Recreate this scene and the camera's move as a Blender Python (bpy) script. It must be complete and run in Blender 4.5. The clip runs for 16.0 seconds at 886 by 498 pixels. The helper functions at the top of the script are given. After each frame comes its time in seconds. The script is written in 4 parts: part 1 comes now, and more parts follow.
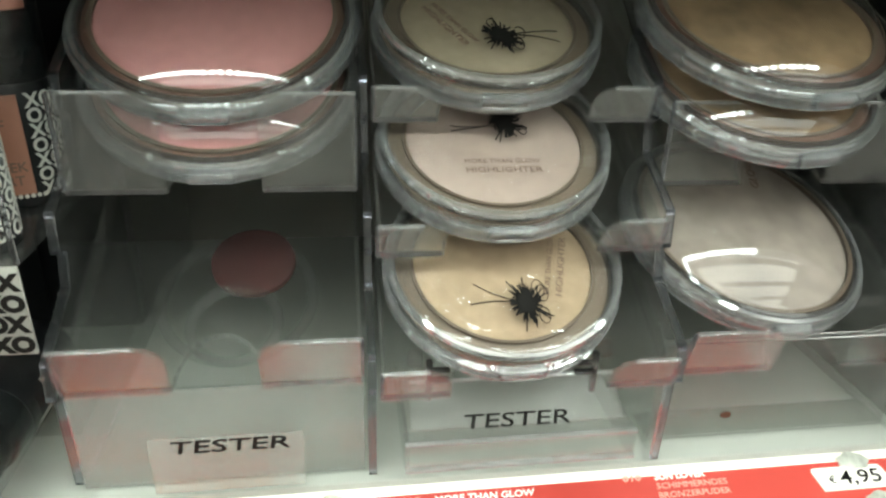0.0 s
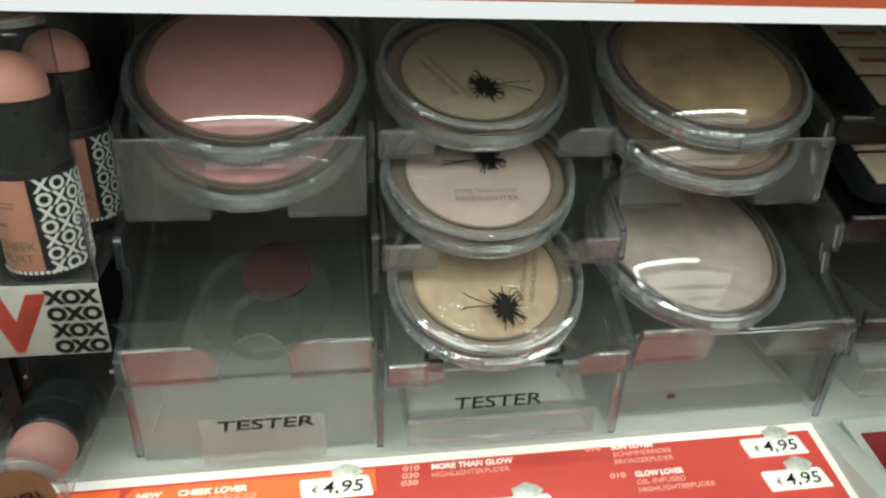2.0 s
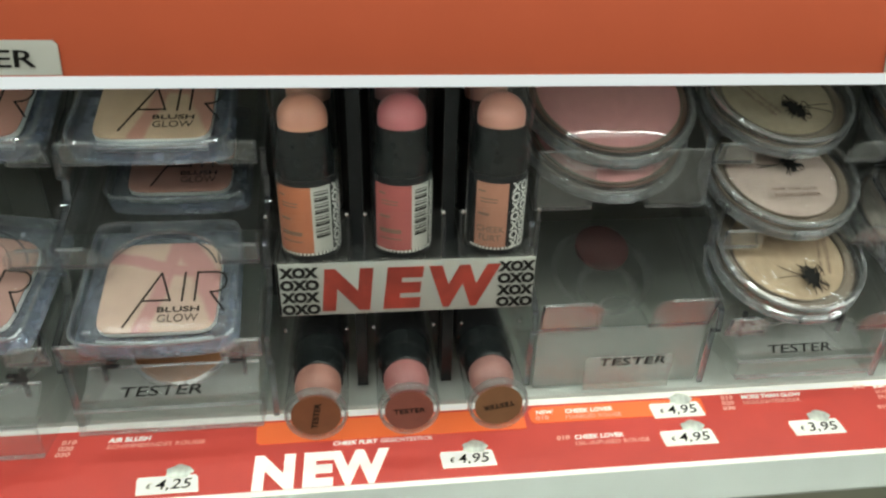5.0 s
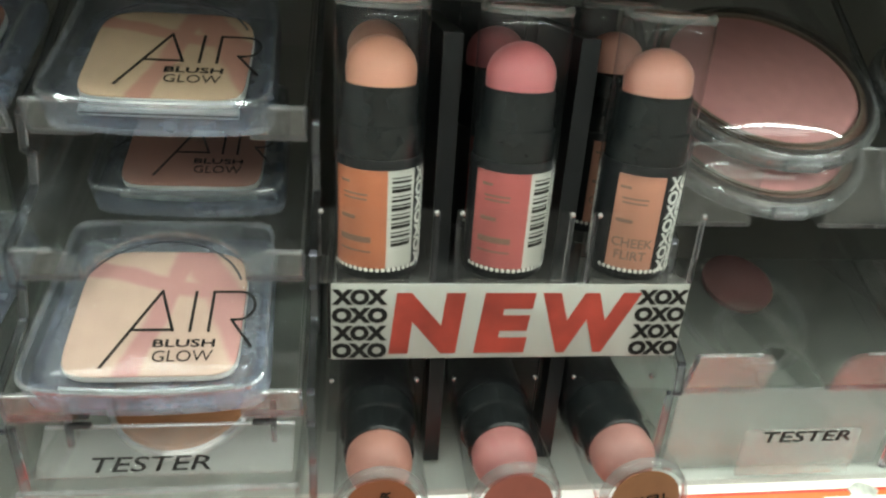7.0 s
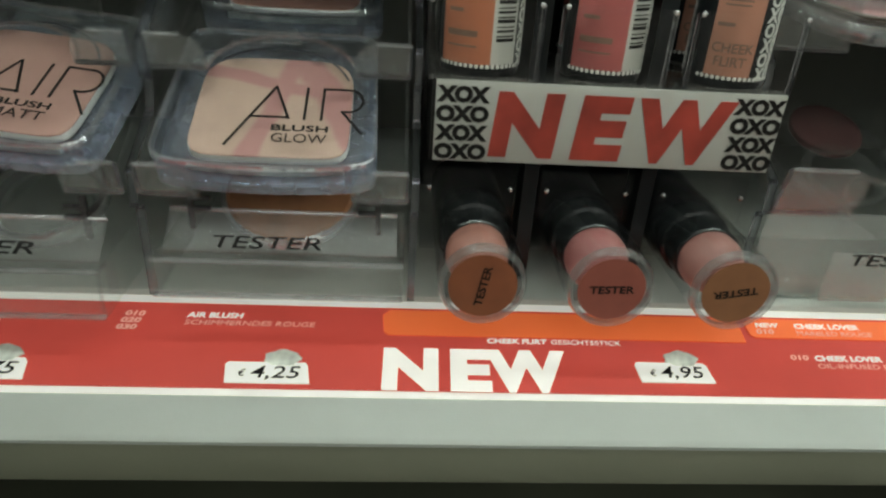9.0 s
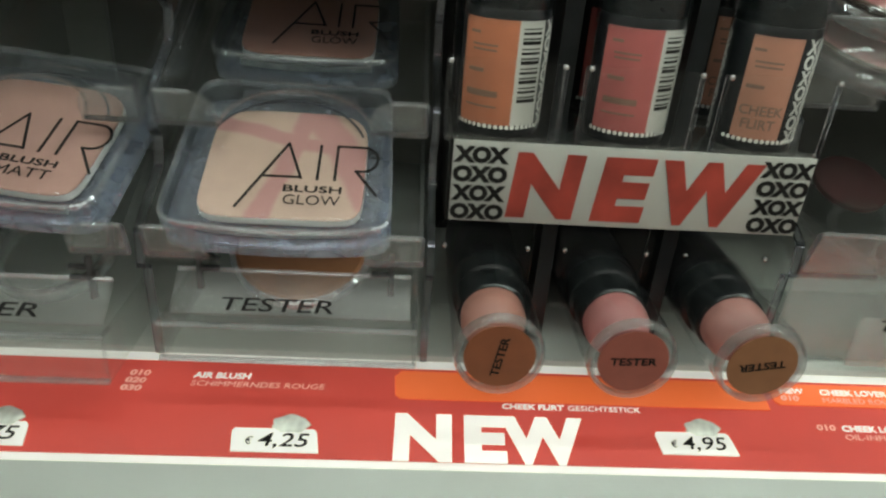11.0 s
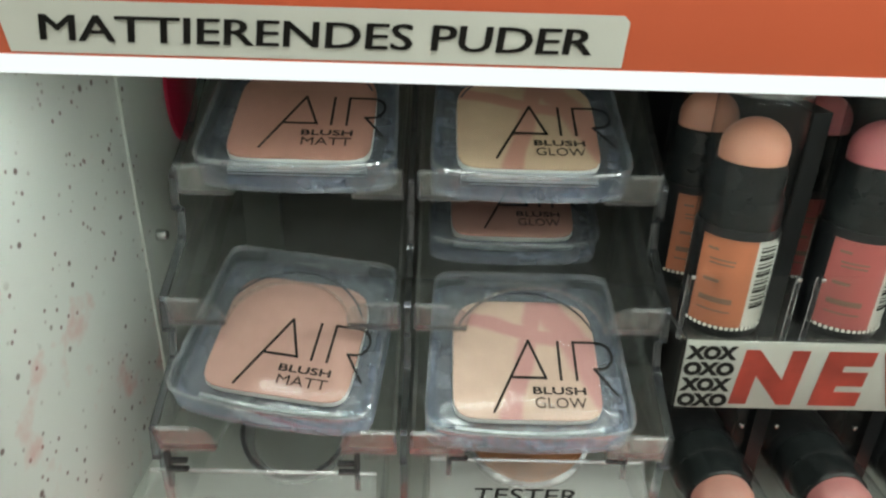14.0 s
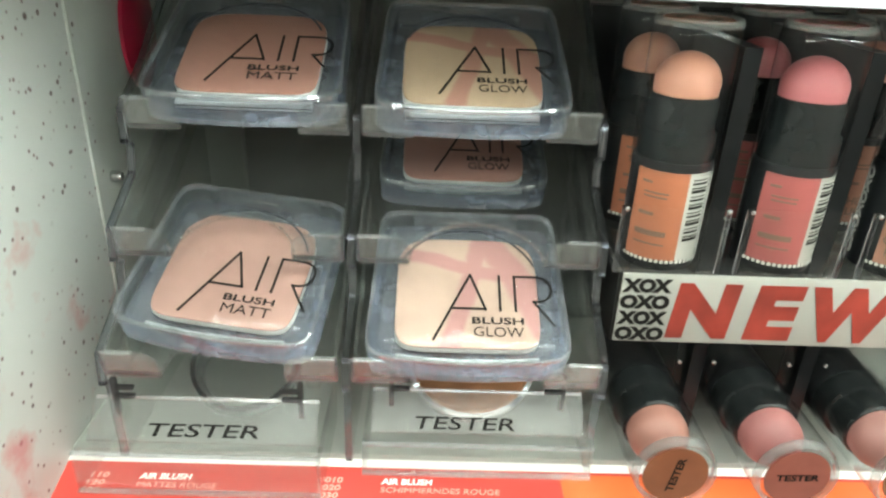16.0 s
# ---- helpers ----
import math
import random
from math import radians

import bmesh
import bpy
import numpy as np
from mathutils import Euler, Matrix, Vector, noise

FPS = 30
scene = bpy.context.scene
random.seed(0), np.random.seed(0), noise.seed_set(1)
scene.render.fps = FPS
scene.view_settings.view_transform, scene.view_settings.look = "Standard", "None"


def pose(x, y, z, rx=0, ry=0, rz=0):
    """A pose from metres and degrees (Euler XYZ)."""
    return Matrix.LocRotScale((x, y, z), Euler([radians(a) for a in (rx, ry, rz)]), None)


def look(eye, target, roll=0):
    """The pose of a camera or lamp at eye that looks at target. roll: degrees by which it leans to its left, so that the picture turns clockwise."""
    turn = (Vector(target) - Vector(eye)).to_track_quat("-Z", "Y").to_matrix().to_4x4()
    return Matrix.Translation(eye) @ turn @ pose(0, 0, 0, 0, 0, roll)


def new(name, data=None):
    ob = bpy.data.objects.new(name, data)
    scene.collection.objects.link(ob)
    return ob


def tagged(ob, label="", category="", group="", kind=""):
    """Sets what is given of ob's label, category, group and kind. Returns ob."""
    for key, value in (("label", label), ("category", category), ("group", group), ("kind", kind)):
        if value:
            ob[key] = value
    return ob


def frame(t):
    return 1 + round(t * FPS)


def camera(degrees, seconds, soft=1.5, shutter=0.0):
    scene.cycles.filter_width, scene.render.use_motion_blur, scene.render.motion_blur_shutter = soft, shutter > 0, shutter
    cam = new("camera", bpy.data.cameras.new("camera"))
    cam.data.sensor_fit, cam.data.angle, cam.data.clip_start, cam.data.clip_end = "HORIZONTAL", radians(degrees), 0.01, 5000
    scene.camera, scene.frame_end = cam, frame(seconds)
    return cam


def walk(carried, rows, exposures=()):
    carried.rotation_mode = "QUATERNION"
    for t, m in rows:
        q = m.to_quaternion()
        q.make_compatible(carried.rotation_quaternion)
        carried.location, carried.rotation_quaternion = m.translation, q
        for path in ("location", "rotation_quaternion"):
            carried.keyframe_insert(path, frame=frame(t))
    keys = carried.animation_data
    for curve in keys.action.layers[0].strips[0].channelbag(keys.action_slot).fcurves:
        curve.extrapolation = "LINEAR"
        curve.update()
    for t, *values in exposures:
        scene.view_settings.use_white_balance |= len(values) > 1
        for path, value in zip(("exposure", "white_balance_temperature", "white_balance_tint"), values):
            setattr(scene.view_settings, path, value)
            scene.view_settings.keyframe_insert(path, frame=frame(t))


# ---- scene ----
cam = camera(65.86, 16.0, soft=2.4)
PATH = [
    (0, (-0.00168, 0.00131, 1.25832), (0.27485, 1.79460, 0.41710), 2.099),
    (0.5, (-0.00805, 0.00543, 1.27525), (0.29127, 1.79108, 0.42561), 2.457),
    (1, (-0.00929, 0.00474, 1.28357), (0.28145, 1.79081, 0.43186), 2.677),
    (1.5, (-0.01402, 0.00167, 1.28072), (0.29624, 1.78469, 0.42950), 3.640),
    (2, (-0.00822, -0.02890, 1.28420), (0.29688, 1.73550, 0.39323), 2.339),
    (2.5, (-0.02260, -0.06058, 1.29576), (0.26996, 1.69828, 0.38976), 2.686),
    (3, (-0.04557, -0.08139, 1.31239), (0.22040, 1.68906, 0.42091), 3.969),
    (3.5, (-0.05862, -0.09705, 1.30990), (0.21383, 1.64426, 0.36459), 3.411),
    (4, (-0.07741, -0.09711, 1.31368), (0.19936, 1.64698, 0.37477), 2.598),
    (4.5, (-0.11331, -0.08979, 1.31405), (0.12303, 1.65552, 0.36640), 2.436),
    (5, (-0.13873, -0.07526, 1.31513), (0.08226, 1.66714, 0.35846), 1.636),
    (5.2, (-0.14630, -0.06990, 1.31677), (0.07991, 1.68715, 0.38854), 1.751),
    (7.3, (-0.16616, -0.00759, 1.25780), (0.08296, 1.80580, 0.45186), 4.284),
    (7.5, (-0.16569, -0.01016, 1.25136), (0.05629, 1.77778, 0.38304), 4.660),
    (8, (-0.17230, -0.02369, 1.23619), (-0.01138, 1.75209, 0.33025), 3.874),
    (8.5, (-0.17843, -0.03475, 1.22624), (-0.04216, 1.74058, 0.31540), 3.686),
    (8.7, (-0.18097, -0.03449, 1.22983), (-0.03957, 1.73328, 0.30517), 3.816),
    (10.8, (-0.18284, -0.02427, 1.23672), (-0.06551, 1.75626, 0.33342), 4.667),
    (11, (-0.18426, -0.02176, 1.24253), (-0.06171, 1.75710, 0.33664), 4.371),
    (11.5, (-0.18199, -0.02130, 1.24904), (-0.06215, 1.75796, 0.34358), 4.764),
    (12, (-0.21954, -0.01431, 1.26380), (-0.22570, 1.77062, 0.36158), 2.914),
    (12.5, (-0.24939, -0.00379, 1.26242), (-0.24609, 1.74736, 0.29626), 1.860),
    (13, (-0.25551, 0.00409, 1.26181), (-0.20811, 1.77581, 0.33510), 2.094),
    (13.5, (-0.24951, -0.00817, 1.29099), (-0.21591, 1.80261, 0.44249), 1.152),
    (14, (-0.24342, -0.01439, 1.28964), (-0.21684, 1.79991, 0.44845), 1.770),
    (14.5, (-0.23700, -0.02166, 1.27946), (-0.19588, 1.78182, 0.41589), 2.010),
    (15, (-0.23252, -0.02862, 1.28245), (-0.19458, 1.77915, 0.42773), 1.765),
    (15.5, (-0.23071, -0.02907, 1.28043), (-0.19519, 1.78241, 0.43351), 1.809),
    (16, (-0.22870, -0.02537, 1.27659), (-0.17888, 1.77890, 0.41511), 2.547),
]
EXPOSURES = [(0.0, 0.25), (0.6, 0.72), (1.0, 0.03), (1.5, -0.20), (2.0, -0.2), (2.5, -0.26), (3.0, -0.3), (3.5, -0.52), (4.5, -0.45), (5.2, -0.28), (7.5, 0.25), (8.0, -0.34), (8.5, -0.7), (11.0, -0.52), (11.7, -0.34), (12.0, -0.04), (12.5, 0.56), (13.0, 0.48), (13.6, 0.75), (14.0, 0.05), (14.2, 0.10), (14.5, 0.20), (15.0, 0.14), (15.5, 0.08), (16.0, 0.7)]
walk(cam, [(t, look(eye, target, roll)) for t, eye, target, roll in PATH], EXPOSURES)

# ---- light and exposure ----
scene.cycles.transparent_max_bounces = 40
world = bpy.data.worlds.new("store_air")
scene.world = world
world.use_nodes = True
world.node_tree.nodes["Background"].inputs[0].default_value = (0.9, 0.95, 1.0, 1)
world.node_tree.nodes["Background"].inputs[1].default_value = 0.17


# ---- materials ----
def rgba(c):
    return (c[0], c[1], c[2], 1)


def surface(name, colour, rough=0.5, metal=0.0, vary=0.1, scale=60.0, bump=0.05, fine=900.0, coat=0.0, emit=0.0, spec=0.5):
    """A principled surface with grain at two scales."""
    m = bpy.data.materials.new(name)
    m.use_nodes = True
    t = m.node_tree
    p = t.nodes["Principled BSDF"]
    p.inputs["Roughness"].default_value = rough
    p.inputs["Metallic"].default_value = metal
    p.inputs["Coat Weight"].default_value = coat
    p.inputs["Specular IOR Level"].default_value = spec
    co = t.nodes.new("ShaderNodeTexCoord")
    big, small = t.nodes.new("ShaderNodeTexNoise"), t.nodes.new("ShaderNodeTexNoise")
    big.inputs["Scale"].default_value, small.inputs["Scale"].default_value = scale, fine
    big.inputs["Detail"].default_value = 4
    for n in (big, small):
        t.links.new(co.outputs["Object"], n.inputs["Vector"])
    ramp = t.nodes.new("ShaderNodeValToRGB")
    ramp.color_ramp.elements[0].position, ramp.color_ramp.elements[1].position = 0.3, 0.7
    ramp.color_ramp.elements[0].color = rgba([max(0, v * (1 - vary)) for v in colour])
    ramp.color_ramp.elements[1].color = rgba([min(1, v * (1 + vary)) for v in colour])
    t.links.new(big.outputs["Fac"], ramp.inputs["Fac"])
    t.links.new(ramp.outputs["Color"], p.inputs["Base Color"])
    if bump:
        b = t.nodes.new("ShaderNodeBump")
        b.inputs["Strength"].default_value, b.inputs["Distance"].default_value = bump, 0.0006
        t.links.new(small.outputs["Fac"], b.inputs["Height"])
        t.links.new(b.outputs["Normal"], p.inputs["Normal"])
    if emit:
        t.links.new(ramp.outputs["Color"], p.inputs["Emission Color"])
        p.inputs["Emission Strength"].default_value = emit
    return m


def acrylic(name, tint, haze, haze_colour=(0.6, 0.6, 0.62), ior=1.49, rough=0.06, uneven=0.5, ripple=0.0):
    """Clear sheet plastic: see-through, a little haze from scuffs or for painted glints, Fresnel gloss."""
    m = bpy.data.materials.new(name)
    m.use_nodes = True
    t = m.node_tree
    t.nodes.clear()
    out = t.nodes.new("ShaderNodeOutputMaterial")
    clear, dull, gloss = t.nodes.new("ShaderNodeBsdfTransparent"), t.nodes.new("ShaderNodeBsdfDiffuse"), t.nodes.new("ShaderNodeBsdfGlossy")
    clear.inputs[0].default_value = rgba(tint)
    dull.inputs[0].default_value = rgba(haze_colour)
    gloss.inputs["Roughness"].default_value = rough
    if ripple:
        pos, wave, relief = t.nodes.new("ShaderNodeTexCoord"), t.nodes.new("ShaderNodeTexNoise"), t.nodes.new("ShaderNodeBump")
        wave.inputs["Scale"].default_value, wave.inputs["Detail"].default_value, wave.inputs["Distortion"].default_value = 70, 2, 1.5
        relief.inputs["Strength"].default_value, relief.inputs["Distance"].default_value = ripple, 0.003
        t.links.new(pos.outputs["Object"], wave.inputs["Vector"])
        t.links.new(wave.outputs["Fac"], relief.inputs["Height"])
        t.links.new(relief.outputs["Normal"], gloss.inputs["Normal"])
    co, noise_tex, ramp = t.nodes.new("ShaderNodeTexCoord"), t.nodes.new("ShaderNodeTexNoise"), t.nodes.new("ShaderNodeMapRange")
    noise_tex.inputs["Scale"].default_value, noise_tex.inputs["Detail"].default_value = 90, 6
    t.links.new(co.outputs["Object"], noise_tex.inputs["Vector"])
    ramp.inputs[1].default_value, ramp.inputs[2].default_value = 0.35, 0.75
    ramp.inputs[3].default_value, ramp.inputs[4].default_value = haze * (1 - uneven), haze * (1 + uneven)
    t.links.new(noise_tex.outputs["Fac"], ramp.inputs[0])
    body, whole = t.nodes.new("ShaderNodeMixShader"), t.nodes.new("ShaderNodeMixShader")
    t.links.new(ramp.outputs[0], body.inputs[0])
    t.links.new(clear.outputs[0], body.inputs[1])
    t.links.new(dull.outputs[0], body.inputs[2])
    facing, power, scale_up = t.nodes.new("ShaderNodeLayerWeight"), t.nodes.new("ShaderNodeMath"), t.nodes.new("ShaderNodeMath")
    power.operation, scale_up.operation = "POWER", "MULTIPLY_ADD"
    power.inputs[1].default_value = 5
    f0 = ((ior - 1) / (ior + 1)) ** 2
    scale_up.inputs[1].default_value, scale_up.inputs[2].default_value = 1 - f0, f0
    t.links.new(facing.outputs["Facing"], power.inputs[0])
    t.links.new(power.outputs[0], scale_up.inputs[0])
    t.links.new(scale_up.outputs[0], whole.inputs[0])
    t.links.new(body.outputs[0], whole.inputs[1])
    t.links.new(gloss.outputs[0], whole.inputs[2])
    t.links.new(whole.outputs[0], out.inputs[0])
    return m


def glow(name, colour, strength):
    m = bpy.data.materials.new(name)
    m.use_nodes = True
    t = m.node_tree
    t.nodes.clear()
    out, e = t.nodes.new("ShaderNodeOutputMaterial"), t.nodes.new("ShaderNodeEmission")
    e.inputs[0].default_value, e.inputs[1].default_value = rgba(colour), strength
    t.links.new(e.outputs[0], out.inputs[0])
    return m


def marbled(name, cream, rose):
    """Pressed powder with soft crossing rose bands in cream."""
    m = surface(name, cream, 0.75, vary=0.04, scale=250, bump=0.25, fine=2500)
    t = m.node_tree
    p = t.nodes["Principled BSDF"]
    ramp = [n for n in t.nodes if n.type == "VALTORGB"][0]
    co = [n for n in t.nodes if n.type == "TEX_COORD"][0]
    wob = t.nodes.new("ShaderNodeTexNoise")
    wob.inputs["Scale"].default_value = 70
    t.links.new(co.outputs["Object"], wob.inputs["Vector"])
    total = None
    for ax, ay, at, wide in ((1.0, -0.28, 0.0005, 0.0038), (0.25, 1.0, 0.0065, 0.0034), (1.0, 0.5, 0.016, 0.006)):
        dot = t.nodes.new("ShaderNodeVectorMath")
        dot.operation = "DOT_PRODUCT"
        dot.inputs[1].default_value = (ax, ay, 0)
        t.links.new(co.outputs["Object"], dot.inputs[0])
        add = t.nodes.new("ShaderNodeMath")
        add.operation = "MULTIPLY_ADD"
        t.links.new(wob.outputs["Fac"], add.inputs[0])
        add.inputs[1].default_value = 0.006
        t.links.new(dot.outputs["Value"], add.inputs[2])
        sub = t.nodes.new("ShaderNodeMath")
        sub.operation = "SUBTRACT"
        t.links.new(add.outputs[0], sub.inputs[0])
        sub.inputs[1].default_value = at + 0.003
        ab = t.nodes.new("ShaderNodeMath")
        ab.operation = "ABSOLUTE"
        t.links.new(sub.outputs[0], ab.inputs[0])
        mr = t.nodes.new("ShaderNodeMapRange")
        mr.interpolation_type = "SMOOTHSTEP"
        t.links.new(ab.outputs[0], mr.inputs[0])
        mr.inputs[1].default_value, mr.inputs[2].default_value, mr.inputs[3].default_value, mr.inputs[4].default_value = wide * 0.55, wide, 1, 0
        if total is None:
            total = mr.outputs[0]
        else:
            mx = t.nodes.new("ShaderNodeMath")
            mx.operation = "MAXIMUM"
            t.links.new(total, mx.inputs[0])
            t.links.new(mr.outputs[0], mx.inputs[1])
            total = mx.outputs[0]
    mix = t.nodes.new("ShaderNodeMix")
    mix.data_type = "RGBA"
    t.links.new(total, mix.inputs[0])
    t.links.new(ramp.outputs["Color"], mix.inputs[6])
    mix.inputs[7].default_value = rgba(rose)
    t.links.new(mix.outputs[2], p.inputs["Base Color"])
    return m


def specked(name, colour):
    """White laminate with dark specks and faint rose smears."""
    m = surface(name, colour, 0.35, vary=0.05, scale=14, bump=0.03)
    t = m.node_tree
    p = t.nodes["Principled BSDF"]
    ramp = [n for n in t.nodes if n.type == "VALTORGB"][0]
    co = [n for n in t.nodes if n.type == "TEX_COORD"][0]
    last = ramp.outputs["Color"]
    for scale, cut, soft, tone, where in ((260, 0.20, 0.09, (0.20, 0.13, 0.13), 6.0), (150, 0.15, 0.07, (0.12, 0.07, 0.07), 4.0), (70, 0.095, 0.05, (0.10, 0.05, 0.05), 5.0)):
        v = t.nodes.new("ShaderNodeTexVoronoi")
        v.inputs["Scale"].default_value = scale
        t.links.new(co.outputs["Object"], v.inputs["Vector"])
        mr = t.nodes.new("ShaderNodeMapRange")
        t.links.new(v.outputs["Distance"], mr.inputs[0])
        mr.inputs[1].default_value, mr.inputs[2].default_value, mr.inputs[3].default_value, mr.inputs[4].default_value = cut - soft, cut, 1, 0
        gate = t.nodes.new("ShaderNodeTexNoise")
        gate.inputs["Scale"].default_value = where * 5
        t.links.new(co.outputs["Object"], gate.inputs["Vector"])
        gr = t.nodes.new("ShaderNodeMapRange")
        t.links.new(gate.outputs["Fac"], gr.inputs[0])
        gr.inputs[1].default_value, gr.inputs[2].default_value = 0.43, 0.50
        mul = t.nodes.new("ShaderNodeMath")
        mul.operation = "MULTIPLY"
        t.links.new(mr.outputs[0], mul.inputs[0])
        t.links.new(gr.outputs[0], mul.inputs[1])
        mix = t.nodes.new("ShaderNodeMix")
        mix.data_type = "RGBA"
        t.links.new(mul.outputs[0], mix.inputs[0])
        t.links.new(last, mix.inputs[6])
        mix.inputs[7].default_value = rgba(tone)
        last = mix.outputs[2]
    smear = t.nodes.new("ShaderNodeTexNoise")
    smear.inputs["Scale"].default_value, smear.inputs["Detail"].default_value = 55, 5
    t.links.new(co.outputs["Object"], smear.inputs["Vector"])
    sr = t.nodes.new("ShaderNodeMapRange")
    t.links.new(smear.outputs["Fac"], sr.inputs[0])
    sr.inputs[1].default_value, sr.inputs[2].default_value, sr.inputs[4].default_value = 0.60, 0.76, 0.65
    mix = t.nodes.new("ShaderNodeMix")
    mix.data_type = "RGBA"
    t.links.new(sr.outputs[0], mix.inputs[0])
    t.links.new(last, mix.inputs[6])
    mix.inputs[7].default_value = (0.55, 0.12, 0.12, 1)
    t.links.new(mix.outputs[2], p.inputs["Base Color"])
    return m


CLEAR = acrylic("clear_acrylic", (0.97, 0.975, 0.97), 0.022, (0.75, 0.76, 0.74), 1.75)
FRAMECASE = acrylic("blue_grey_case", (0.88, 0.90, 0.935), 0.06, (0.48, 0.52, 0.60), 1.6, rough=0.05)


def solid_clear(name, tint, rough=0.03):
    m = bpy.data.materials.new(name)
    m.use_nodes = True
    p = m.node_tree.nodes["Principled BSDF"]
    p.inputs["Base Color"].default_value = rgba(tint)
    p.inputs["Roughness"].default_value = rough
    p.inputs["IOR"].default_value = 1.48
    p.inputs["Transmission Weight"].default_value = 1.0
    return m


FROST = acrylic("frosted_acrylic", (0.92, 0.93, 0.92), 0.16, (0.72, 0.74, 0.72), 1.5, rough=0.2, uneven=0.12)
GUARD = acrylic("thin_guard_acrylic", (0.985, 0.985, 0.98), 0.003, (0.75, 0.76, 0.74), 1.25, rough=0.05)
FLOORCLEAR = acrylic("clear_floor_acrylic", (0.975, 0.98, 0.975), 0.008, (0.75, 0.76, 0.74), 1.6)
TAB = acrylic("clear_tab_acrylic", (0.96, 0.965, 0.96), 0.03, (0.75, 0.75, 0.73), 2.0, rough=0.24)
TALLTAB = acrylic("tall_tab_acrylic", (0.93, 0.935, 0.93), 0.03, (0.75, 0.75, 0.73), 1.7, rough=0.10)
CAPCLEAR = acrylic("cap_clear_plastic", (0.955, 0.957, 0.96), 0.005, (0.6, 0.6, 0.63), 1.42, rough=0.04)
CAPRIM = acrylic("cap_rim_plastic", (0.84, 0.84, 0.84), 0.16, (0.6, 0.6, 0.58), 1.8, rough=0.05)
PLATE = acrylic("scuffed_plate_acrylic", (0.95, 0.95, 0.945), 0.035, (0.70, 0.71, 0.68), 1.5, rough=0.4)
# White haze paints the diode highlights along clear edges and rims.
EDGE = acrylic("glint_edge_plastic", (0.90, 0.91, 0.92), 0.125, (0.78, 0.80, 0.81), 2.7, rough=0.07)
DARKEDGE = acrylic("dark_tint_acrylic", (0.42, 0.42, 0.44), 0.35, (0.10, 0.09, 0.09), 1.6, rough=0.1)
SHADED = acrylic("unlit_dark_acrylic", (0.70, 0.70, 0.70), 0.03, (0.12, 0.12, 0.12), 1.5, rough=0.08)
DIMRING = acrylic("grey_rim_plastic", (0.60, 0.60, 0.60), 0.12, (0.3, 0.3, 0.3), 1.8, rough=0.06)
GLASS = solid_clear("solid_clear_plastic", (0.95, 0.96, 0.96))
# Dark tint stands for the dark refraction lines at clear sheet edges.
GLASSDARK = solid_clear("dark_tint_plastic", (0.62, 0.64, 0.70), 0.06)
LID = acrylic("clear_lid", (0.975, 0.975, 0.97), 0.008, (0.75, 0.75, 0.74), 1.8, rough=0.03)
CASELID = acrylic("thin_clear_lid", (0.975, 0.975, 0.97), 0.010, (0.75, 0.75, 0.74), 1.33, rough=0.09)
FILMLID = acrylic("rippled_clear_lid", (0.975, 0.975, 0.97), 0.008, (0.75, 0.75, 0.74), 1.9, rough=0.05, ripple=0.6)
SMOKE = acrylic("smoky_plastic", (0.82, 0.845, 0.89), 0.36, (0.43, 0.46, 0.53), 1.6, rough=0.10)
GREYCASE = acrylic("grey_case_plastic", (0.80, 0.80, 0.80), 0.16, (0.45, 0.45, 0.46), rough=0.08)
SMOKE_LINE = surface("dark_smoke", (0.05, 0.05, 0.06), 0.3)
FRAME = surface("light_grey_plastic", (0.45, 0.485, 0.45), 0.4, vary=0.04, scale=25)
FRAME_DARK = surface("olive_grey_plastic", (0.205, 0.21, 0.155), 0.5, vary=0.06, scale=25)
WHITE = surface("white_plastic", (0.8, 0.81, 0.79), 0.35, vary=0.03, scale=30)
BASE = surface("grey_base_plastic", (0.46, 0.485, 0.445), 0.4, vary=0.06, scale=20)
BACK = surface("dark_back_panel", (0.21, 0.205, 0.185), 0.5, vary=0.15, scale=18)
RECESS = surface("shaded_recess_olive", (0.06, 0.065, 0.045), 0.5, vary=0.15, scale=18)
BLACK = surface("black_plastic", (0.009, 0.010, 0.011), 0.3, vary=0.2, scale=120, spec=0.25)
COLLAR = surface("black_gloss_plastic", (0.008, 0.010, 0.010), 0.20, vary=0.2, scale=150, bump=0.02, spec=0.35)
INK = surface("black_ink", (0.012, 0.011, 0.010), 0.7, vary=0.2, bump=0, spec=0.12)
ORANGE = surface("orange_fascia_plastic", (0.70, 0.130, 0.052), 0.45, vary=0.05, scale=14, bump=0.04)
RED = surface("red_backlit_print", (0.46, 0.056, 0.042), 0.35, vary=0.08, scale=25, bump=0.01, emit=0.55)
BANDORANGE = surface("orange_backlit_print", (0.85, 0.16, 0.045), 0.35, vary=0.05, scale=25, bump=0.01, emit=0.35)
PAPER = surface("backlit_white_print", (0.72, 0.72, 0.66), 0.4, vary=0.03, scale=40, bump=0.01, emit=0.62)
DULLRED = surface("unlit_red_print", (0.22, 0.018, 0.016), 0.4, vary=0.1, scale=30)
HEADCARD = surface("bright_label_card", (0.66, 0.67, 0.61), 0.5, vary=0.04, scale=50)
SIGNCARD = surface("white_sign_card", (0.36, 0.36, 0.325), 0.45, vary=0.05, scale=50)
CARD = surface("white_card", (0.44, 0.44, 0.40), 0.5, vary=0.04, scale=50)
PRINTRED = surface("red_print", (0.27, 0.034, 0.022), 0.4, vary=0.35, scale=70, bump=0.0)
SILVER = surface("silver_sticker", (0.66, 0.69, 0.62), 0.35, metal=0.3, vary=0.28, scale=260)
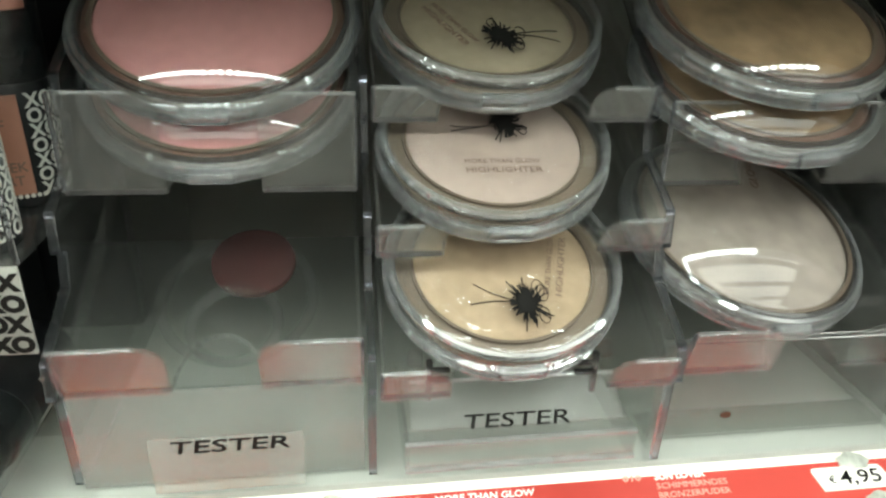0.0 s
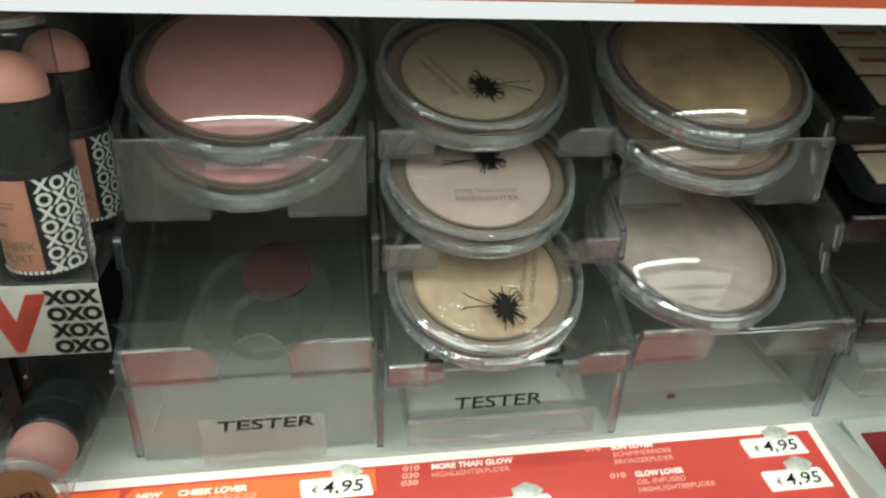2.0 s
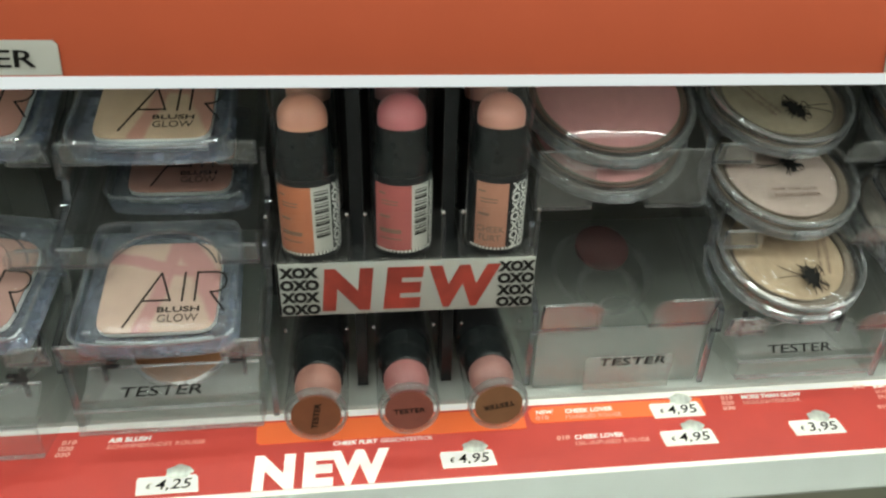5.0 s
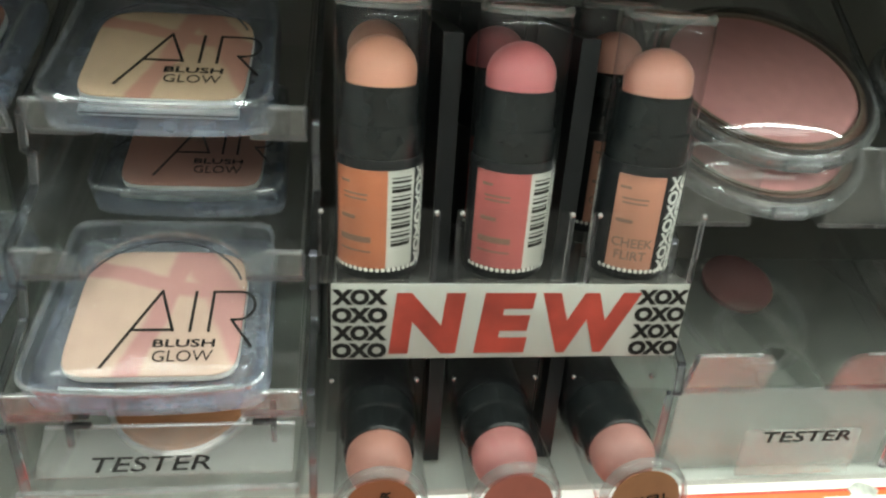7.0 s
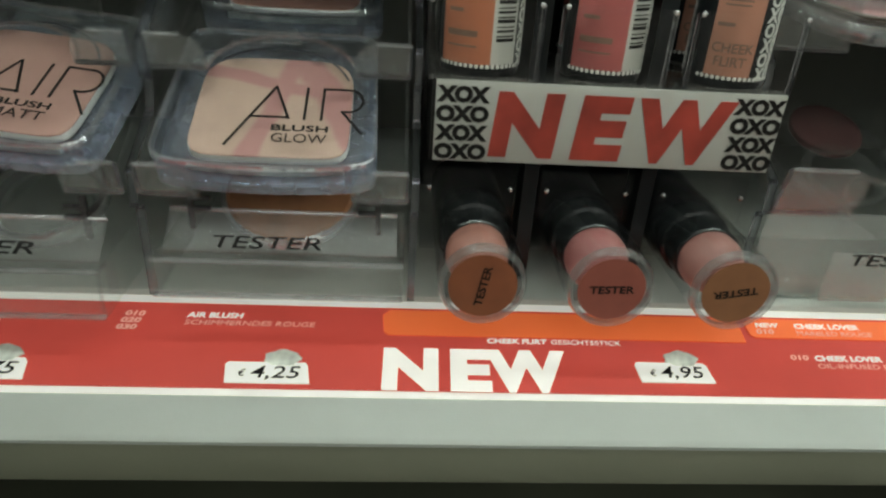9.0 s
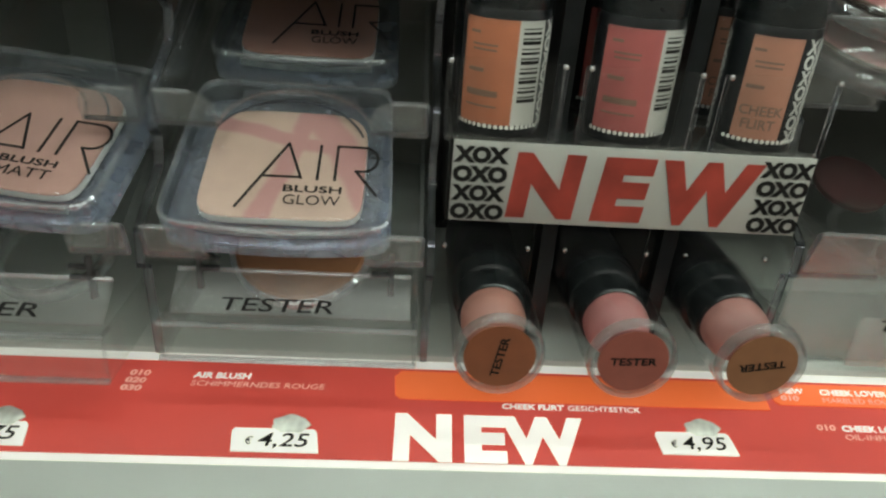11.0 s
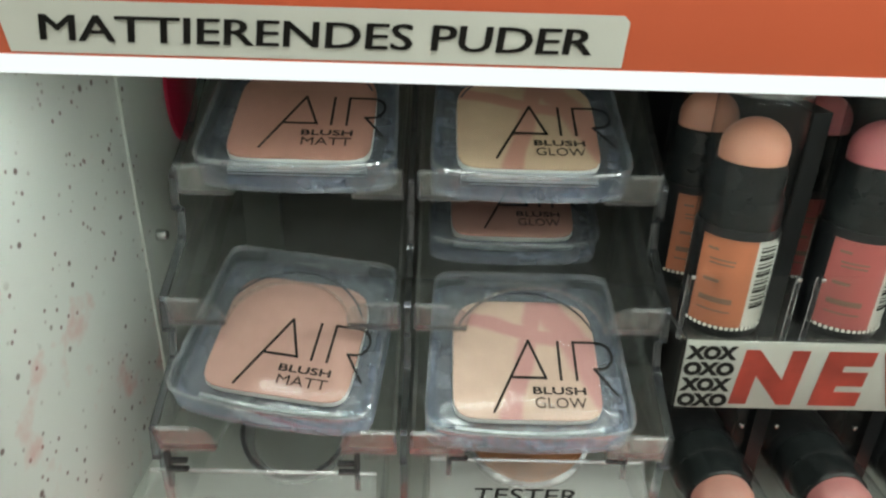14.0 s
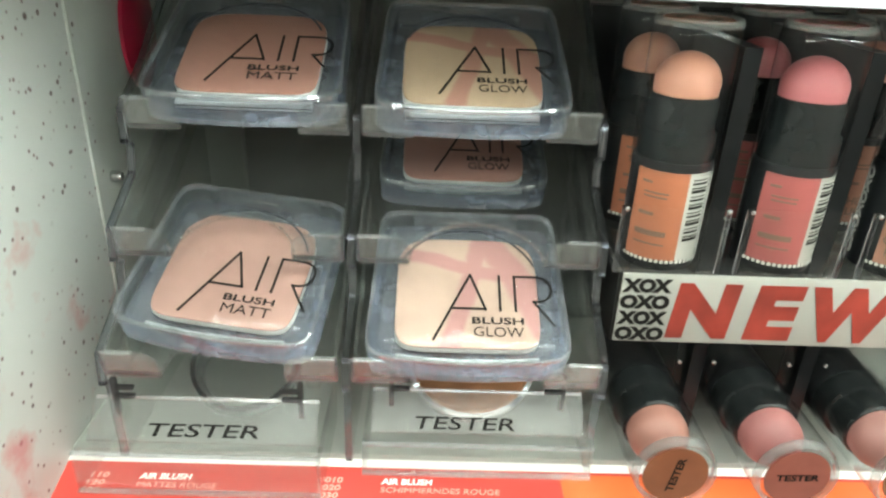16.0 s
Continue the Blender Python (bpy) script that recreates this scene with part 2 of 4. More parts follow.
STEEL = surface("steel", (0.6, 0.6, 0.6), 0.25, metal=1.0)
WALL = specked("specked_white_laminate", (0.56, 0.58, 0.555))
WALL2 = surface("white_laminate", (0.55, 0.58, 0.54), 0.35, vary=0.04, scale=14)
CRIMSON = surface("crimson_plastic", (0.42, 0.015, 0.05), 0.3)
LED = glow("led_white", (0.865, 1.0, 0.91), 35)
LIP = glow("lit_lip", (0.93, 1.0, 0.97), 1.0)
PANEL = glow("ceiling_panel_light", (0.95, 1.0, 0.91), 3.1)
FLOORING = surface("grey_store_floor", (0.35, 0.33, 0.30), 0.4, vary=0.1, scale=3)
STOREWALL = surface("store_wall_paint", (0.6, 0.58, 0.55), 0.7, vary=0.05, scale=2)


def powder(name, c, vary=0.05, scale=220):
    return surface(name, c, 0.8, vary=vary, scale=scale, bump=0.3, fine=2600, spec=0.2)


PINK = powder("rose_powder", (0.62, 0.30, 0.295))
CREAM = powder("cream_powder", (0.50, 0.375, 0.255), 0.10)
BLUSHWHITE = powder("pale_rose_powder", (0.52, 0.41, 0.36), 0.06)
BEIGE = powder("beige_powder", (0.37, 0.305, 0.22), 0.08)
BRONZE = powder("bronze_powder", (0.30, 0.20, 0.115), 0.40, 60)
PEARL = powder("pearl_powder", (0.40, 0.345, 0.305), 0.26, 70)
MATTROSE = powder("matt_rose_powder", (0.46, 0.275, 0.235), 0.04)
MATTCORAL = powder("matt_coral_powder", (0.52, 0.265, 0.21), 0.04)
GLOWMIX = marbled("marbled_rose_powder", (0.53, 0.375, 0.305), (0.48, 0.25, 0.235))
GLOWMIX2 = marbled("marbled_apricot_powder", (0.58, 0.41, 0.28), (0.52, 0.26, 0.20))
TESTBROWN = powder("tester_brown_powder", (0.34, 0.155, 0.075), 0.2, 90)
STICK_A = surface("apricot_stick", (0.49, 0.22, 0.145), 0.45, vary=0.05, bump=0.05)
STICK_B = surface("rose_stick", (0.44, 0.125, 0.128), 0.45, vary=0.05, bump=0.05)
STICK_C = surface("peach_stick", (0.47, 0.215, 0.16), 0.45, vary=0.05, bump=0.05)
LABEL_A = surface("apricot_label", (0.375, 0.125, 0.062), 0.4, vary=0.06, scale=150)
LABEL_B = surface("rose_label", (0.335, 0.085, 0.078), 0.4, vary=0.06, scale=150)
LABEL_C = surface("peach_label", (0.36, 0.165, 0.11), 0.4, vary=0.06, scale=150)
STICKER_A = surface("brown_sticker", (0.24, 0.072, 0.028), 0.5, vary=0.1, scale=150)
STICKER_B = surface("rust_sticker", (0.28, 0.075, 0.052), 0.5, vary=0.1, scale=150)
STICKER_C = surface("tan_sticker", (0.25, 0.105, 0.045), 0.5, vary=0.1, scale=150)
WHITEINK = surface("white_ink", (0.60, 0.60, 0.56), 0.5, vary=0.03, bump=0)
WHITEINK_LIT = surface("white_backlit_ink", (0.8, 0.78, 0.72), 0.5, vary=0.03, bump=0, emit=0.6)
BROWNINK = surface("brown_ink", (0.17, 0.105, 0.075), 0.5, vary=0.05, bump=0)
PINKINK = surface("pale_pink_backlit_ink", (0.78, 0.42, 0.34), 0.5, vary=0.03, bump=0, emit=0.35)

# ---- mesh helpers ----
I4 = Matrix.Identity(4)


def link_mesh(name, bm, material, parent=None, label="", smooth=True, angle=35):
    me = bpy.data.meshes.new(name)
    bmesh.ops.recalc_face_normals(bm, faces=bm.faces[:])
    bm.to_mesh(me)
    bm.free()
    me.materials.append(material)
    if smooth and len(me.polygons):
        me.polygons.foreach_set("use_smooth", [True] * len(me.polygons))
        me.set_sharp_from_angle(angle=radians(angle))
    ob = new(name, me)
    if parent is not None:
        ob.parent = parent
    if material in (GLASS, GLASSDARK):
        ob.visible_shadow = False
    if label:
        ob["label"] = label
    return ob


def part(name, bm, material, parent, label=""):
    return link_mesh(name, bm, material, parent, label)


def thing(name, m, label, category, group="", kind=""):
    e = new(name)
    e.empty_display_size = 0.01
    e.matrix_basis = m
    return tagged(e, label, category, group, kind)


def box(sx, sy, sz, at=(0, 0, 0), bevel=0.0, m=I4, bm=None):
    bm = bm or bmesh.new()
    made = bmesh.ops.create_cube(bm, size=1, matrix=m @ Matrix.Translation(at) @ Matrix.Diagonal((sx, sy, sz, 1)))
    if bevel:
        es = list({e for v in made["verts"] for e in v.link_edges})
        bmesh.ops.bevel(bm, geom=es, offset=bevel, segments=2, profile=0.5, affect="EDGES")
    return bm


def lathe(profile, segs=64, m=I4, bm=None):
    """Revolves (r, z) pairs round z; r = 0 closes the shape."""
    bm = bm or bmesh.new()
    rings = []
    for r, z in profile:
        if r <= 1e-7:
            rings.append([bm.verts.new(m @ Vector((0, 0, z)))])
        else:
            rings.append([bm.verts.new(m @ Vector((r * math.cos(2 * math.pi * i / segs), r * math.sin(2 * math.pi * i / segs), z))) for i in range(segs)])
    for a, b in zip(rings, rings[1:]):
        for i in range(segs):
            j = (i + 1) % segs
            if len(a) == 1 and len(b) > 1:
                bm.faces.new((a[0], b[i], b[j]))
            elif len(b) == 1 and len(a) > 1:
                bm.faces.new((a[i], a[j], b[0]))
            elif len(a) > 1:
                bm.faces.new((a[i], a[j], b[j], b[i]))
    return bm


def prism(outline, z0, z1, bevel=0.0, m=I4, bm=None):
    """A plate with the outline (x, y) from z0 to z1; bevel narrows its top edge."""
    bm = bm or bmesh.new()
    n = len(outline)
    cx, cy = sum(p[0] for p in outline) / n, sum(p[1] for p in outline) / n

    def ring(z, inset):
        out = []
        for x, y in outline:
            d = math.hypot(x - cx, y - cy) or 1
            k = (d - inset) / d
            out.append(bm.verts.new(m @ Vector((cx + (x - cx) * k, cy + (y - cy) * k, z))))
        return out
    levels = [(z0, 0.0), (z1, 0.0)] if not bevel else [(z0, 0.0), (z1 - bevel, 0.0), (z1 - 0.3 * bevel, 0.3 * bevel), (z1, bevel)]
    rings = [ring(z, i) for z, i in levels]
    bm.faces.new(rings[0][::-1])
    bm.faces.new(rings[-1])
    for a, b in zip(rings, rings[1:]):
        for i in range(n):
            j = (i + 1) % n
            bm.faces.new((a[i], a[j], b[j], b[i]))
    return bm


def hollow(outline, k, z0, z1):
    """A frame between the outline and the same outline scaled by k."""
    bm = bmesh.new()
    n = len(outline)
    rings = [[bm.verts.new((x * f, y * f, z)) for x, y in outline] for f, z in ((1, z0), (1, z1 - 0.0004), (0.985, z1), (k * 1.01, z1), (k, z0))]
    for a, b in zip(rings, rings[1:] + rings[:1]):
        for i in range(n):
            j = (i + 1) % n
            bm.faces.new((a[i], a[j], b[j], b[i]))
    return bm


def squircle(a, b, p=5.0, n=56, p_top=None):
    out = []
    for i in range(n):
        w = 2 * math.pi * i / n
        c, s = math.cos(w), math.sin(w)
        q = p_top if (p_top and s > 0) else p
        r = (abs(c) ** q + abs(s) ** q) ** (-1 / q)
        out.append((a * r * c, b * r * s))
    return out


def stroke(points, width, z, m=I4, bm=None, thick=0.00012):
    """A flat ink line along (x, y) points."""
    bm = bm or bmesh.new()
    for (x0, y0), (x1, y1) in zip(points, points[1:]):
        d = math.hypot(x1 - x0, y1 - y0)
        if d < 1e-6:
            continue
        ux, uy = (x1 - x0) / d, (y1 - y0) / d
        k = m @ Matrix(((ux, -uy, 0, (x0 + x1) / 2), (uy, ux, 0, (y0 + y1) / 2), (0, 0, 1, z), (0, 0, 0, 1)))
        box(d + width * 0.8, width, thick, m=k, bm=bm)
    return bm


LETTERS = {}


def letters(text, size, bold=0.0, shear=0.0, align="CENTER", depth=0.00006, spacing=1.0):
    """A bmesh of the built-in font, lying in the xy plane with its baseline on y = 0."""
    key = (text, size, bold, shear, align, depth, spacing)
    if key not in LETTERS:
        cu = bpy.data.curves.new("letters", "FONT")
        cu.body, cu.size, cu.offset, cu.shear, cu.align_x, cu.extrude, cu.resolution_u = text, size, bold * size, shear, align, depth, 3
        cu.space_character = spacing
        ob = new("letters", cu)
        dg = bpy.context.evaluated_depsgraph_get()
        LETTERS[key] = bpy.data.meshes.new_from_object(ob.evaluated_get(dg))
        bpy.data.objects.remove(ob)
        bpy.data.curves.remove(cu)
    bm = bmesh.new()
    bm.from_mesh(LETTERS[key])
    return bm


def lettering(text, size, material, parent, m, bold=0.0, shear=0.0, align="CENTER", fit=None, name="lettering", spacing=1.0):
    """Printed words as a part; fit stretches them to a width."""
    bm = letters(text, size, bold, shear, align, spacing=spacing)
    if fit:
        xs = [v.co.x for v in bm.verts]
        k = fit / (max(xs) - min(xs))
        bmesh.ops.transform(bm, matrix=Matrix.Diagonal((k, 1, 1, 1)), verts=bm.verts)
    bmesh.ops.transform(bm, matrix=m, verts=bm.verts)
    return link_mesh(name, bm, material, parent, smooth=False)


def wrap(bm, radius, start=0.0):
    """Bends a flat print (x round, y up) onto a cylinder about z; x = 0 faces -y at angle start."""
    for v in bm.verts:
        w = v.co.x / radius + start
        r = radius + v.co.z
        v.co = Vector((r * math.sin(w), -r * math.cos(w), v.co.y))
    return bm


def arc_patch(radius, width, z0, z1, start, thick=0.00015, n=14):
    """A label bent round a cylinder, in its own thickness."""
    bm = bmesh.new()
    cols = []
    for i in range(n + 1):
        w = start + (i / n - 0.5) * width / radius
        cols.append([bm.verts.new((r * math.sin(w), -r * math.cos(w), z)) for r, z in ((radius, z0), (radius + thick, z0), (radius + thick, z1), (radius, z1))])
    for a, b in zip(cols, cols[1:]):
        for i in range(4):
            j = (i + 1) % 4
            bm.faces.new((a[i], b[i], b[j], a[j]))
    bm.faces.new(cols[0])
    bm.faces.new(cols[-1][::-1])
    return bm


def sheet_yz(points, x, thick, bm=None):
    """An upright sheet with an outline of (y, z) points, centred on x."""
    bm = bm or bmesh.new()
    a = [bm.verts.new((x - thick / 2, y, z)) for y, z in points]
    b = [bm.verts.new((x + thick / 2, y, z)) for y, z in points]
    bm.faces.new(a)
    bm.faces.new(b[::-1])
    n = len(points)
    for i in range(n):
        j = (i + 1) % n
        bm.faces.new((a[i], b[i], b[j], a[j]))
    return bm


def tab(x0, x1, z0, z1, y, thick=0.0012, round_left=0.0, round_right=0.0):
    """An upright front tab with a rounded upper corner."""
    pts = [(x0, z0), (x1, z0)]
    if round_right:
        pts += [(x1 - round_right + round_right * math.cos(a), z1 - round_right + round_right * math.sin(a)) for a in [i * math.pi / 12 for i in range(7)]]
    else:
        pts.append((x1, z1))
    if round_left:
        pts += [(x0 + round_left - round_left * math.sin(a), z1 - round_left + round_left * math.cos(a)) for a in [i * math.pi / 12 for i in range(7)]]
    else:
        pts.append((x0, z1))
    bm = bmesh.new()
    f = [bm.verts.new((x, y - thick / 2, z)) for x, z in pts]
    b = [bm.verts.new((x, y + thick / 2, z)) for x, z in pts]
    bm.faces.new(f)
    bm.faces.new(b[::-1])
    for i in range(len(pts)):
        j = (i + 1) % len(pts)
        bm.faces.new((f[i], b[i], b[j], f[j]))
    return bm


TILT_DEG = 26.0
SLOPE = math.tan(radians(TILT_DEG))


def slope_at(x, y, z, spin=0.0):
    """A pose on the tilted trays: x across, y up the slope, z off it."""
    return pose(x, y, z) @ pose(0, 0, 0, TILT_DEG) @ pose(0, 0, 0, 0, 0, spin)


def top_z(level, y):
    """Height of the compacts' upper faces on a tray level."""
    return 1.1705 + 0.030 * (level - 1) + (y - 0.138 - 0.019 * (level - 1)) * SLOPE


# ---- the fixture ----
X0, X1 = -0.338, 0.158
STRIP_SLOPE = math.atan(0.25)


def strip_pose(x, y):
    """A pose on the price strip at depth y."""
    return pose(x, y, 1.1135 + (y - 0.110) * 0.25) @ pose(0, 0, 0, math.degrees(STRIP_SLOPE))


side = link_mesh("wall_side", box(0.018, 0.30, 0.60, (X0 - 0.009, 0.045, 1.22)), WALL)
tagged(side, "white laminate side panel with dark specks and rose smears", "wall", kind="structure")
side2 = link_mesh("wall_side_rear", box(0.016, 0.11, 0.60, (X0 - 0.0085, 0.2505, 1.22)), WALL2)
tagged(side2, "plain white rear strip of the side panel", "wall", kind="structure")
seam = link_mesh("trim", box(0.0010, 0.0016, 0.60, (X0 + 0.0002, 0.1885, 1.22), 0.0003), WALL2)
tagged(seam, "thin white seam strip on the side panel", "trim", kind="structure")
back = link_mesh("wall_back", box(0.85, 0.012, 0.60, (0.05, 0.312, 1.22)), BACK)
tagged(back, "dark grey back panel behind the trays", "wall", kind="structure")
backl = link_mesh("wall_back_pale", box(0.018, 0.004, 0.20, (X0 + 0.009, 0.303, 1.22)), WALL2)
tagged(backl, "pale strip of back panel by the side panel", "wall", kind="structure")
deck = link_mesh("shelf_deck", box(0.80, 0.165, 0.012, (0.062, 0.2250, 1.1175), 0.001), BASE)
tagged(deck, "light grey plastic shelf base under the trays", "shelf", kind="structure")
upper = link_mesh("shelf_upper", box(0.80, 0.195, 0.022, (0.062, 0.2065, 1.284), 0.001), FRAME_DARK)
tagged(upper, "grey underside of the upper shelf", "shelf", kind="structure")

fascia = thing("shelf_fascia", pose(0, 0.1045, 1.2688), "orange plastic shelf fascia with a lit white lower lip", "shelf fascia")
part("panel", box(0.80, 0.004, 0.0275, (0.062, 0.002, 0.01375), 0.0006), ORANGE, fascia)
part("lip", box(0.80, 0.005, 0.0031, (0.062, 0.0021, -0.0016), 0.0008), LIP, fascia, "glowing white light lip")
bm = bmesh.new()
for i in range(56):
    box(0.0052, 0.0074, 0.0010, (X0 + 0.016 + i * 0.0086, 0.0090, -0.0026), bm=bm)
part("led_row", bm, LED, fascia, "row of small white light diodes")
# Unseen strip added to cut the diodes' light towards the rear trays.
part("led_shield", box(0.80, 0.0012, 0.0030, (0.062, 0.0132, -0.0015)), WHITE, fascia, "unseen white strip added to hold back diode light")
part("led_board", box(0.80, 0.008, 0.0012, (0.062, 0.0090, -0.0012)), WHITE, fascia)


def header_label(x0, x1, z0, z1, text, size, fit):
    t = thing("header_label", pose((x0 + x1) / 2, 0.1030, 1.2687), "white card shelf label with black capitals on the orange fascia", "label", "fascia labels")
    w = (x1 - x0) / 2
    sh = 0.0008
    out = [(-w + sh, z0), (w - sh * 0.2, z0), (w + 0.0004, z1 - 0.001), (w - 0.0006, z1), (-w + 0.0004, z1), (-w - 0.0004, z1 - 0.001)]
    bm = prism([(x, z - 1.272) for x, z in out], 0.0, 0.0006, m=pose(0, 0.0012, 0, 90))
    part("card", bm, HEADCARD, t)
    for dx, dy in ((-0.00016, 0.00040), (0.0, 0.00034), (0.00016, 0.00028)):
        lettering(text, size, INK, t, pose(dx, dy, (z0 + z1) / 2 - 1.272 - size * 0.36, 90), fit=fit, shear=0.08)
    return t


header_label(-0.3158, -0.2123, 1.2728, 1.2812, "MATTIERENDES PUDER", 0.0060, 0.0915)
header_label(0.0080, 0.0504, 1.2726, 1.2806, "BRONZER", 0.0058, 0.0345)

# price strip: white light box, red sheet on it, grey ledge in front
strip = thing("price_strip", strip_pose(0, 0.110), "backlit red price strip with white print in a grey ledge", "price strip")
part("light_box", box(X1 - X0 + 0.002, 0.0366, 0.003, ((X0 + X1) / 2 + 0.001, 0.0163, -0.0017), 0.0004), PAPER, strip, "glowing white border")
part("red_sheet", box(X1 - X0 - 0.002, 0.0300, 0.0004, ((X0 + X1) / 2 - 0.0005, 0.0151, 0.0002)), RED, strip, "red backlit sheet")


def band(x0, x1, y0, y1):
    a, b = (x1 - x0) / 2, (y1 - y0) / 2
    o = [((x0 + x1) / 2 + x, (y0 + y1) / 2 + y - 0.110) for x, y in [(a, -b), (a, b), (-a + 0.002, b), (-a, b - 0.002), (-a + 0.0004, -b + 0.0012), (-a + 0.0018, -b)]]
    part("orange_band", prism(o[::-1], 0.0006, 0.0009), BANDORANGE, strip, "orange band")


band(-0.1844, -0.0765, 0.1292, 0.1388)
band(-0.0745, 0.0012, 0.1312, 0.1388)


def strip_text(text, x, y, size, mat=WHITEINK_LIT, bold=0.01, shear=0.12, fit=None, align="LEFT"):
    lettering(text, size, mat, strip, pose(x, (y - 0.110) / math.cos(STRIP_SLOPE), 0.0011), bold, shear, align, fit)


for letter, lx, lw in (("N", -0.1844, 0.0156), ("E", -0.1659, 0.0114), ("W", -0.1541, 0.0228)):
    strip_text(letter, lx, 0.1106, 0.0184, bold=0.055, shear=0.02, fit=lw)
strip_text("CHEEK FLIRT", -0.1545, 0.1262, 0.0024, bold=0.03, fit=0.0175)
strip_text("GESICHTSSTICK", -0.1360, 0.1262, 0.0024, bold=0.0, fit=0.0205)
for x, y, head, hw, rest, codes, cx in (
        (-0.2400, 0.1333, "AIR BLUSH", 0.0158, (("SCHIMMERNDES ROUGE", 0.0366),), ("010", "020", "030"), -0.2575),
        (-0.3135, 0.1333, "AIR BLUSH", 0.0158, (("MATTES ROUGE", 0.0240),), ("110", "120", "130"), -0.3290),
        (-0.0592, 0.1343, "CHEEK LOVER", 0.0205, (("MARBLED ROUGE", 0.0240),), ("NEW", "010"), -0.0715),
        (-0.0582, 0.1222, "CHEEK LOVER", 0.0205, (("OIL-INFUSED ROUGE", 0.0310),), ("010",), -0.0655),
        (0.0193, 0.1360, "MORE THAN GLOW", 0.0275, (("HIGHLIGHTERPUDER", 0.0258),), ("010", "020", "030"), 0.0100),
        (0.0815, 0.1376, "SUN LOVER", 0.0150, (("SCHIMMERNDES", 0.0210), ("BRONZERPUDER", 0.0210)), ("010",), 0.0722),
        (0.0862, 0.1272, "GLOW LOVER", 0.0170, (("OIL-INFUSED", 0.0170), ("HIGHLIGHTERPUDER", 0.0267)), ("010",), 0.0775)):
    strip_text(head, x, y, 0.0027, bold=0.03, fit=hw)
    for i, (line, lw) in enumerate(rest):
        strip_text(line, x - 0.0004 * (i + 1), y - 0.0027 * (i + 1), 0.0025, PINKINK, 0.0, fit=lw)
    for i, code in enumerate(codes):
        strip_text(code, cx - 0.0005 * i, y + 0.0002 - 0.0025 * i, 0.0025, WHITEINK_LIT if code == "NEW" else PINKINK, 0.03, fit=0.0075 if code == "NEW" else 0.0055)


def price_tag(x0, x1, y0, y1, price):
    t = thing("price_tag", strip_pose((x0 + x1) / 2, (y0 + y1) / 2), "white price sticker with a silver seal on the red strip", "price tag", "price tags")
    w, h = (x1 - x0) / 2, (y1 - y0) / 2
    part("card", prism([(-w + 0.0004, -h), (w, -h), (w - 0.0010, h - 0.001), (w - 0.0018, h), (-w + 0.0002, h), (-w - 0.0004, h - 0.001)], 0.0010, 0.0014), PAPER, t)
    lettering("€", h * 0.9, INK, t, pose(-w * 0.62, -h * 0.42, 0.00155), 0.0, 0.15)
    lettering(price, h * 1.65, INK, t, pose(w * 0.16, -h * 0.55, 0.00155), 0.006, 0.15, fit=w * 1.15)
    seal = [(0.0049 * (1 + 0.08 * math.cos(7 * a)) * math.cos(a) + w * 0.28, 0.0029 * (1 + 0.1 * math.sin(5 * a)) * math.sin(a) + h + 0.0016) for a in [2 * math.pi * i / 28 for i in range(28)]]
    part("seal", prism(seal, 0.0009, 0.0015, 0.0003), SILVER, t, "round silver seal")
    return t


for x0, x1, y0, y1, pr in ((-0.2255, -0.2030, 0.1110, 0.1179, "4,25"), (-0.2985, -0.2760, 0.1110, 0.1179, "3,75"), (-0.1126, -0.0912, 0.1134, 0.1203, "4,95"),
                           (-0.0222, 0.0002, 0.1291, 0.1361, "4,95"), (-0.0220, 0.0007, 0.1164, 0.1232, "4,95"), (0.0345, 0.0570, 0.1173, 0.1242, "3,95"),
                           (0.1286, 0.1512, 0.1300, 0.1372, "4,95"), (0.1300, 0.1526, 0.1176, 0.1248, "4,95")):
    price_tag(x0, x1, y0, y1, pr)

# grey ledge in front of the strip
ledge = thing("shelf_ledge", pose(0, 0.1075, 1.1125), "grey plastic front ledge of the cosmetics shelf", "shelf ledge")
bm = bmesh.new()
L0, L1 = X0 - 0.018, X1 + 0.010
prof = [(0.0008, 0.0002), (-0.0105, -0.0028), (-0.0118, -0.0040), (-0.0116, -0.0052), (0.0008, -0.0052)]
rows = [[bm.verts.new((x, y, z)) for y, z in prof] for x in (L0, L1)]
bm.faces.new(rows[0])
bm.faces.new(rows[1][::-1])
for i in range(len(prof)):
    j = (i + 1) % len(prof)
    bm.faces.new((rows[0][i], rows[1][i], rows[1][j], rows[0][j]))
part("profile", bm, FRAME, ledge)
part("skirt", box(L1 - L0, 0.0100, 0.0135, ((L0 + L1) / 2, -0.0055, -0.0121), 0.0008), FRAME_DARK, ledge, "olive-grey lower skirt")
part("end_rib", box(0.0016, 0.0135, 0.021, (L1 + 0.0012, -0.0062, -0.0092), 0.0004), WHITE, ledge)
part("end_rib", box(0.0016, 0.0135, 0.022, (L1 + 0.0042, -0.0062, -0.0096), 0.0004), FRAME, ledge)

# the neighbouring module past the joint
joint = link_mesh("shelf_joint", box(0.0095, 0.056, 0.010, (X1 + 0.0068, 0.1345, 1.1165), 0.0008, m=I4), FRAME)
tagged(joint, "light grey joint between two shelf modules", "shelf joint", kind="structure")
# Missing backlight is put into a darker red and a grey tray.
nstrip = thing("price_strip", strip_pose(0.255, 0.110), "red price strip of the neighbouring module, darkened as unlit", "price strip")
part("tray", box(0.165, 0.046, 0.003, (0, 0.020, -0.0017), 0.0004), FRAME, nstrip)
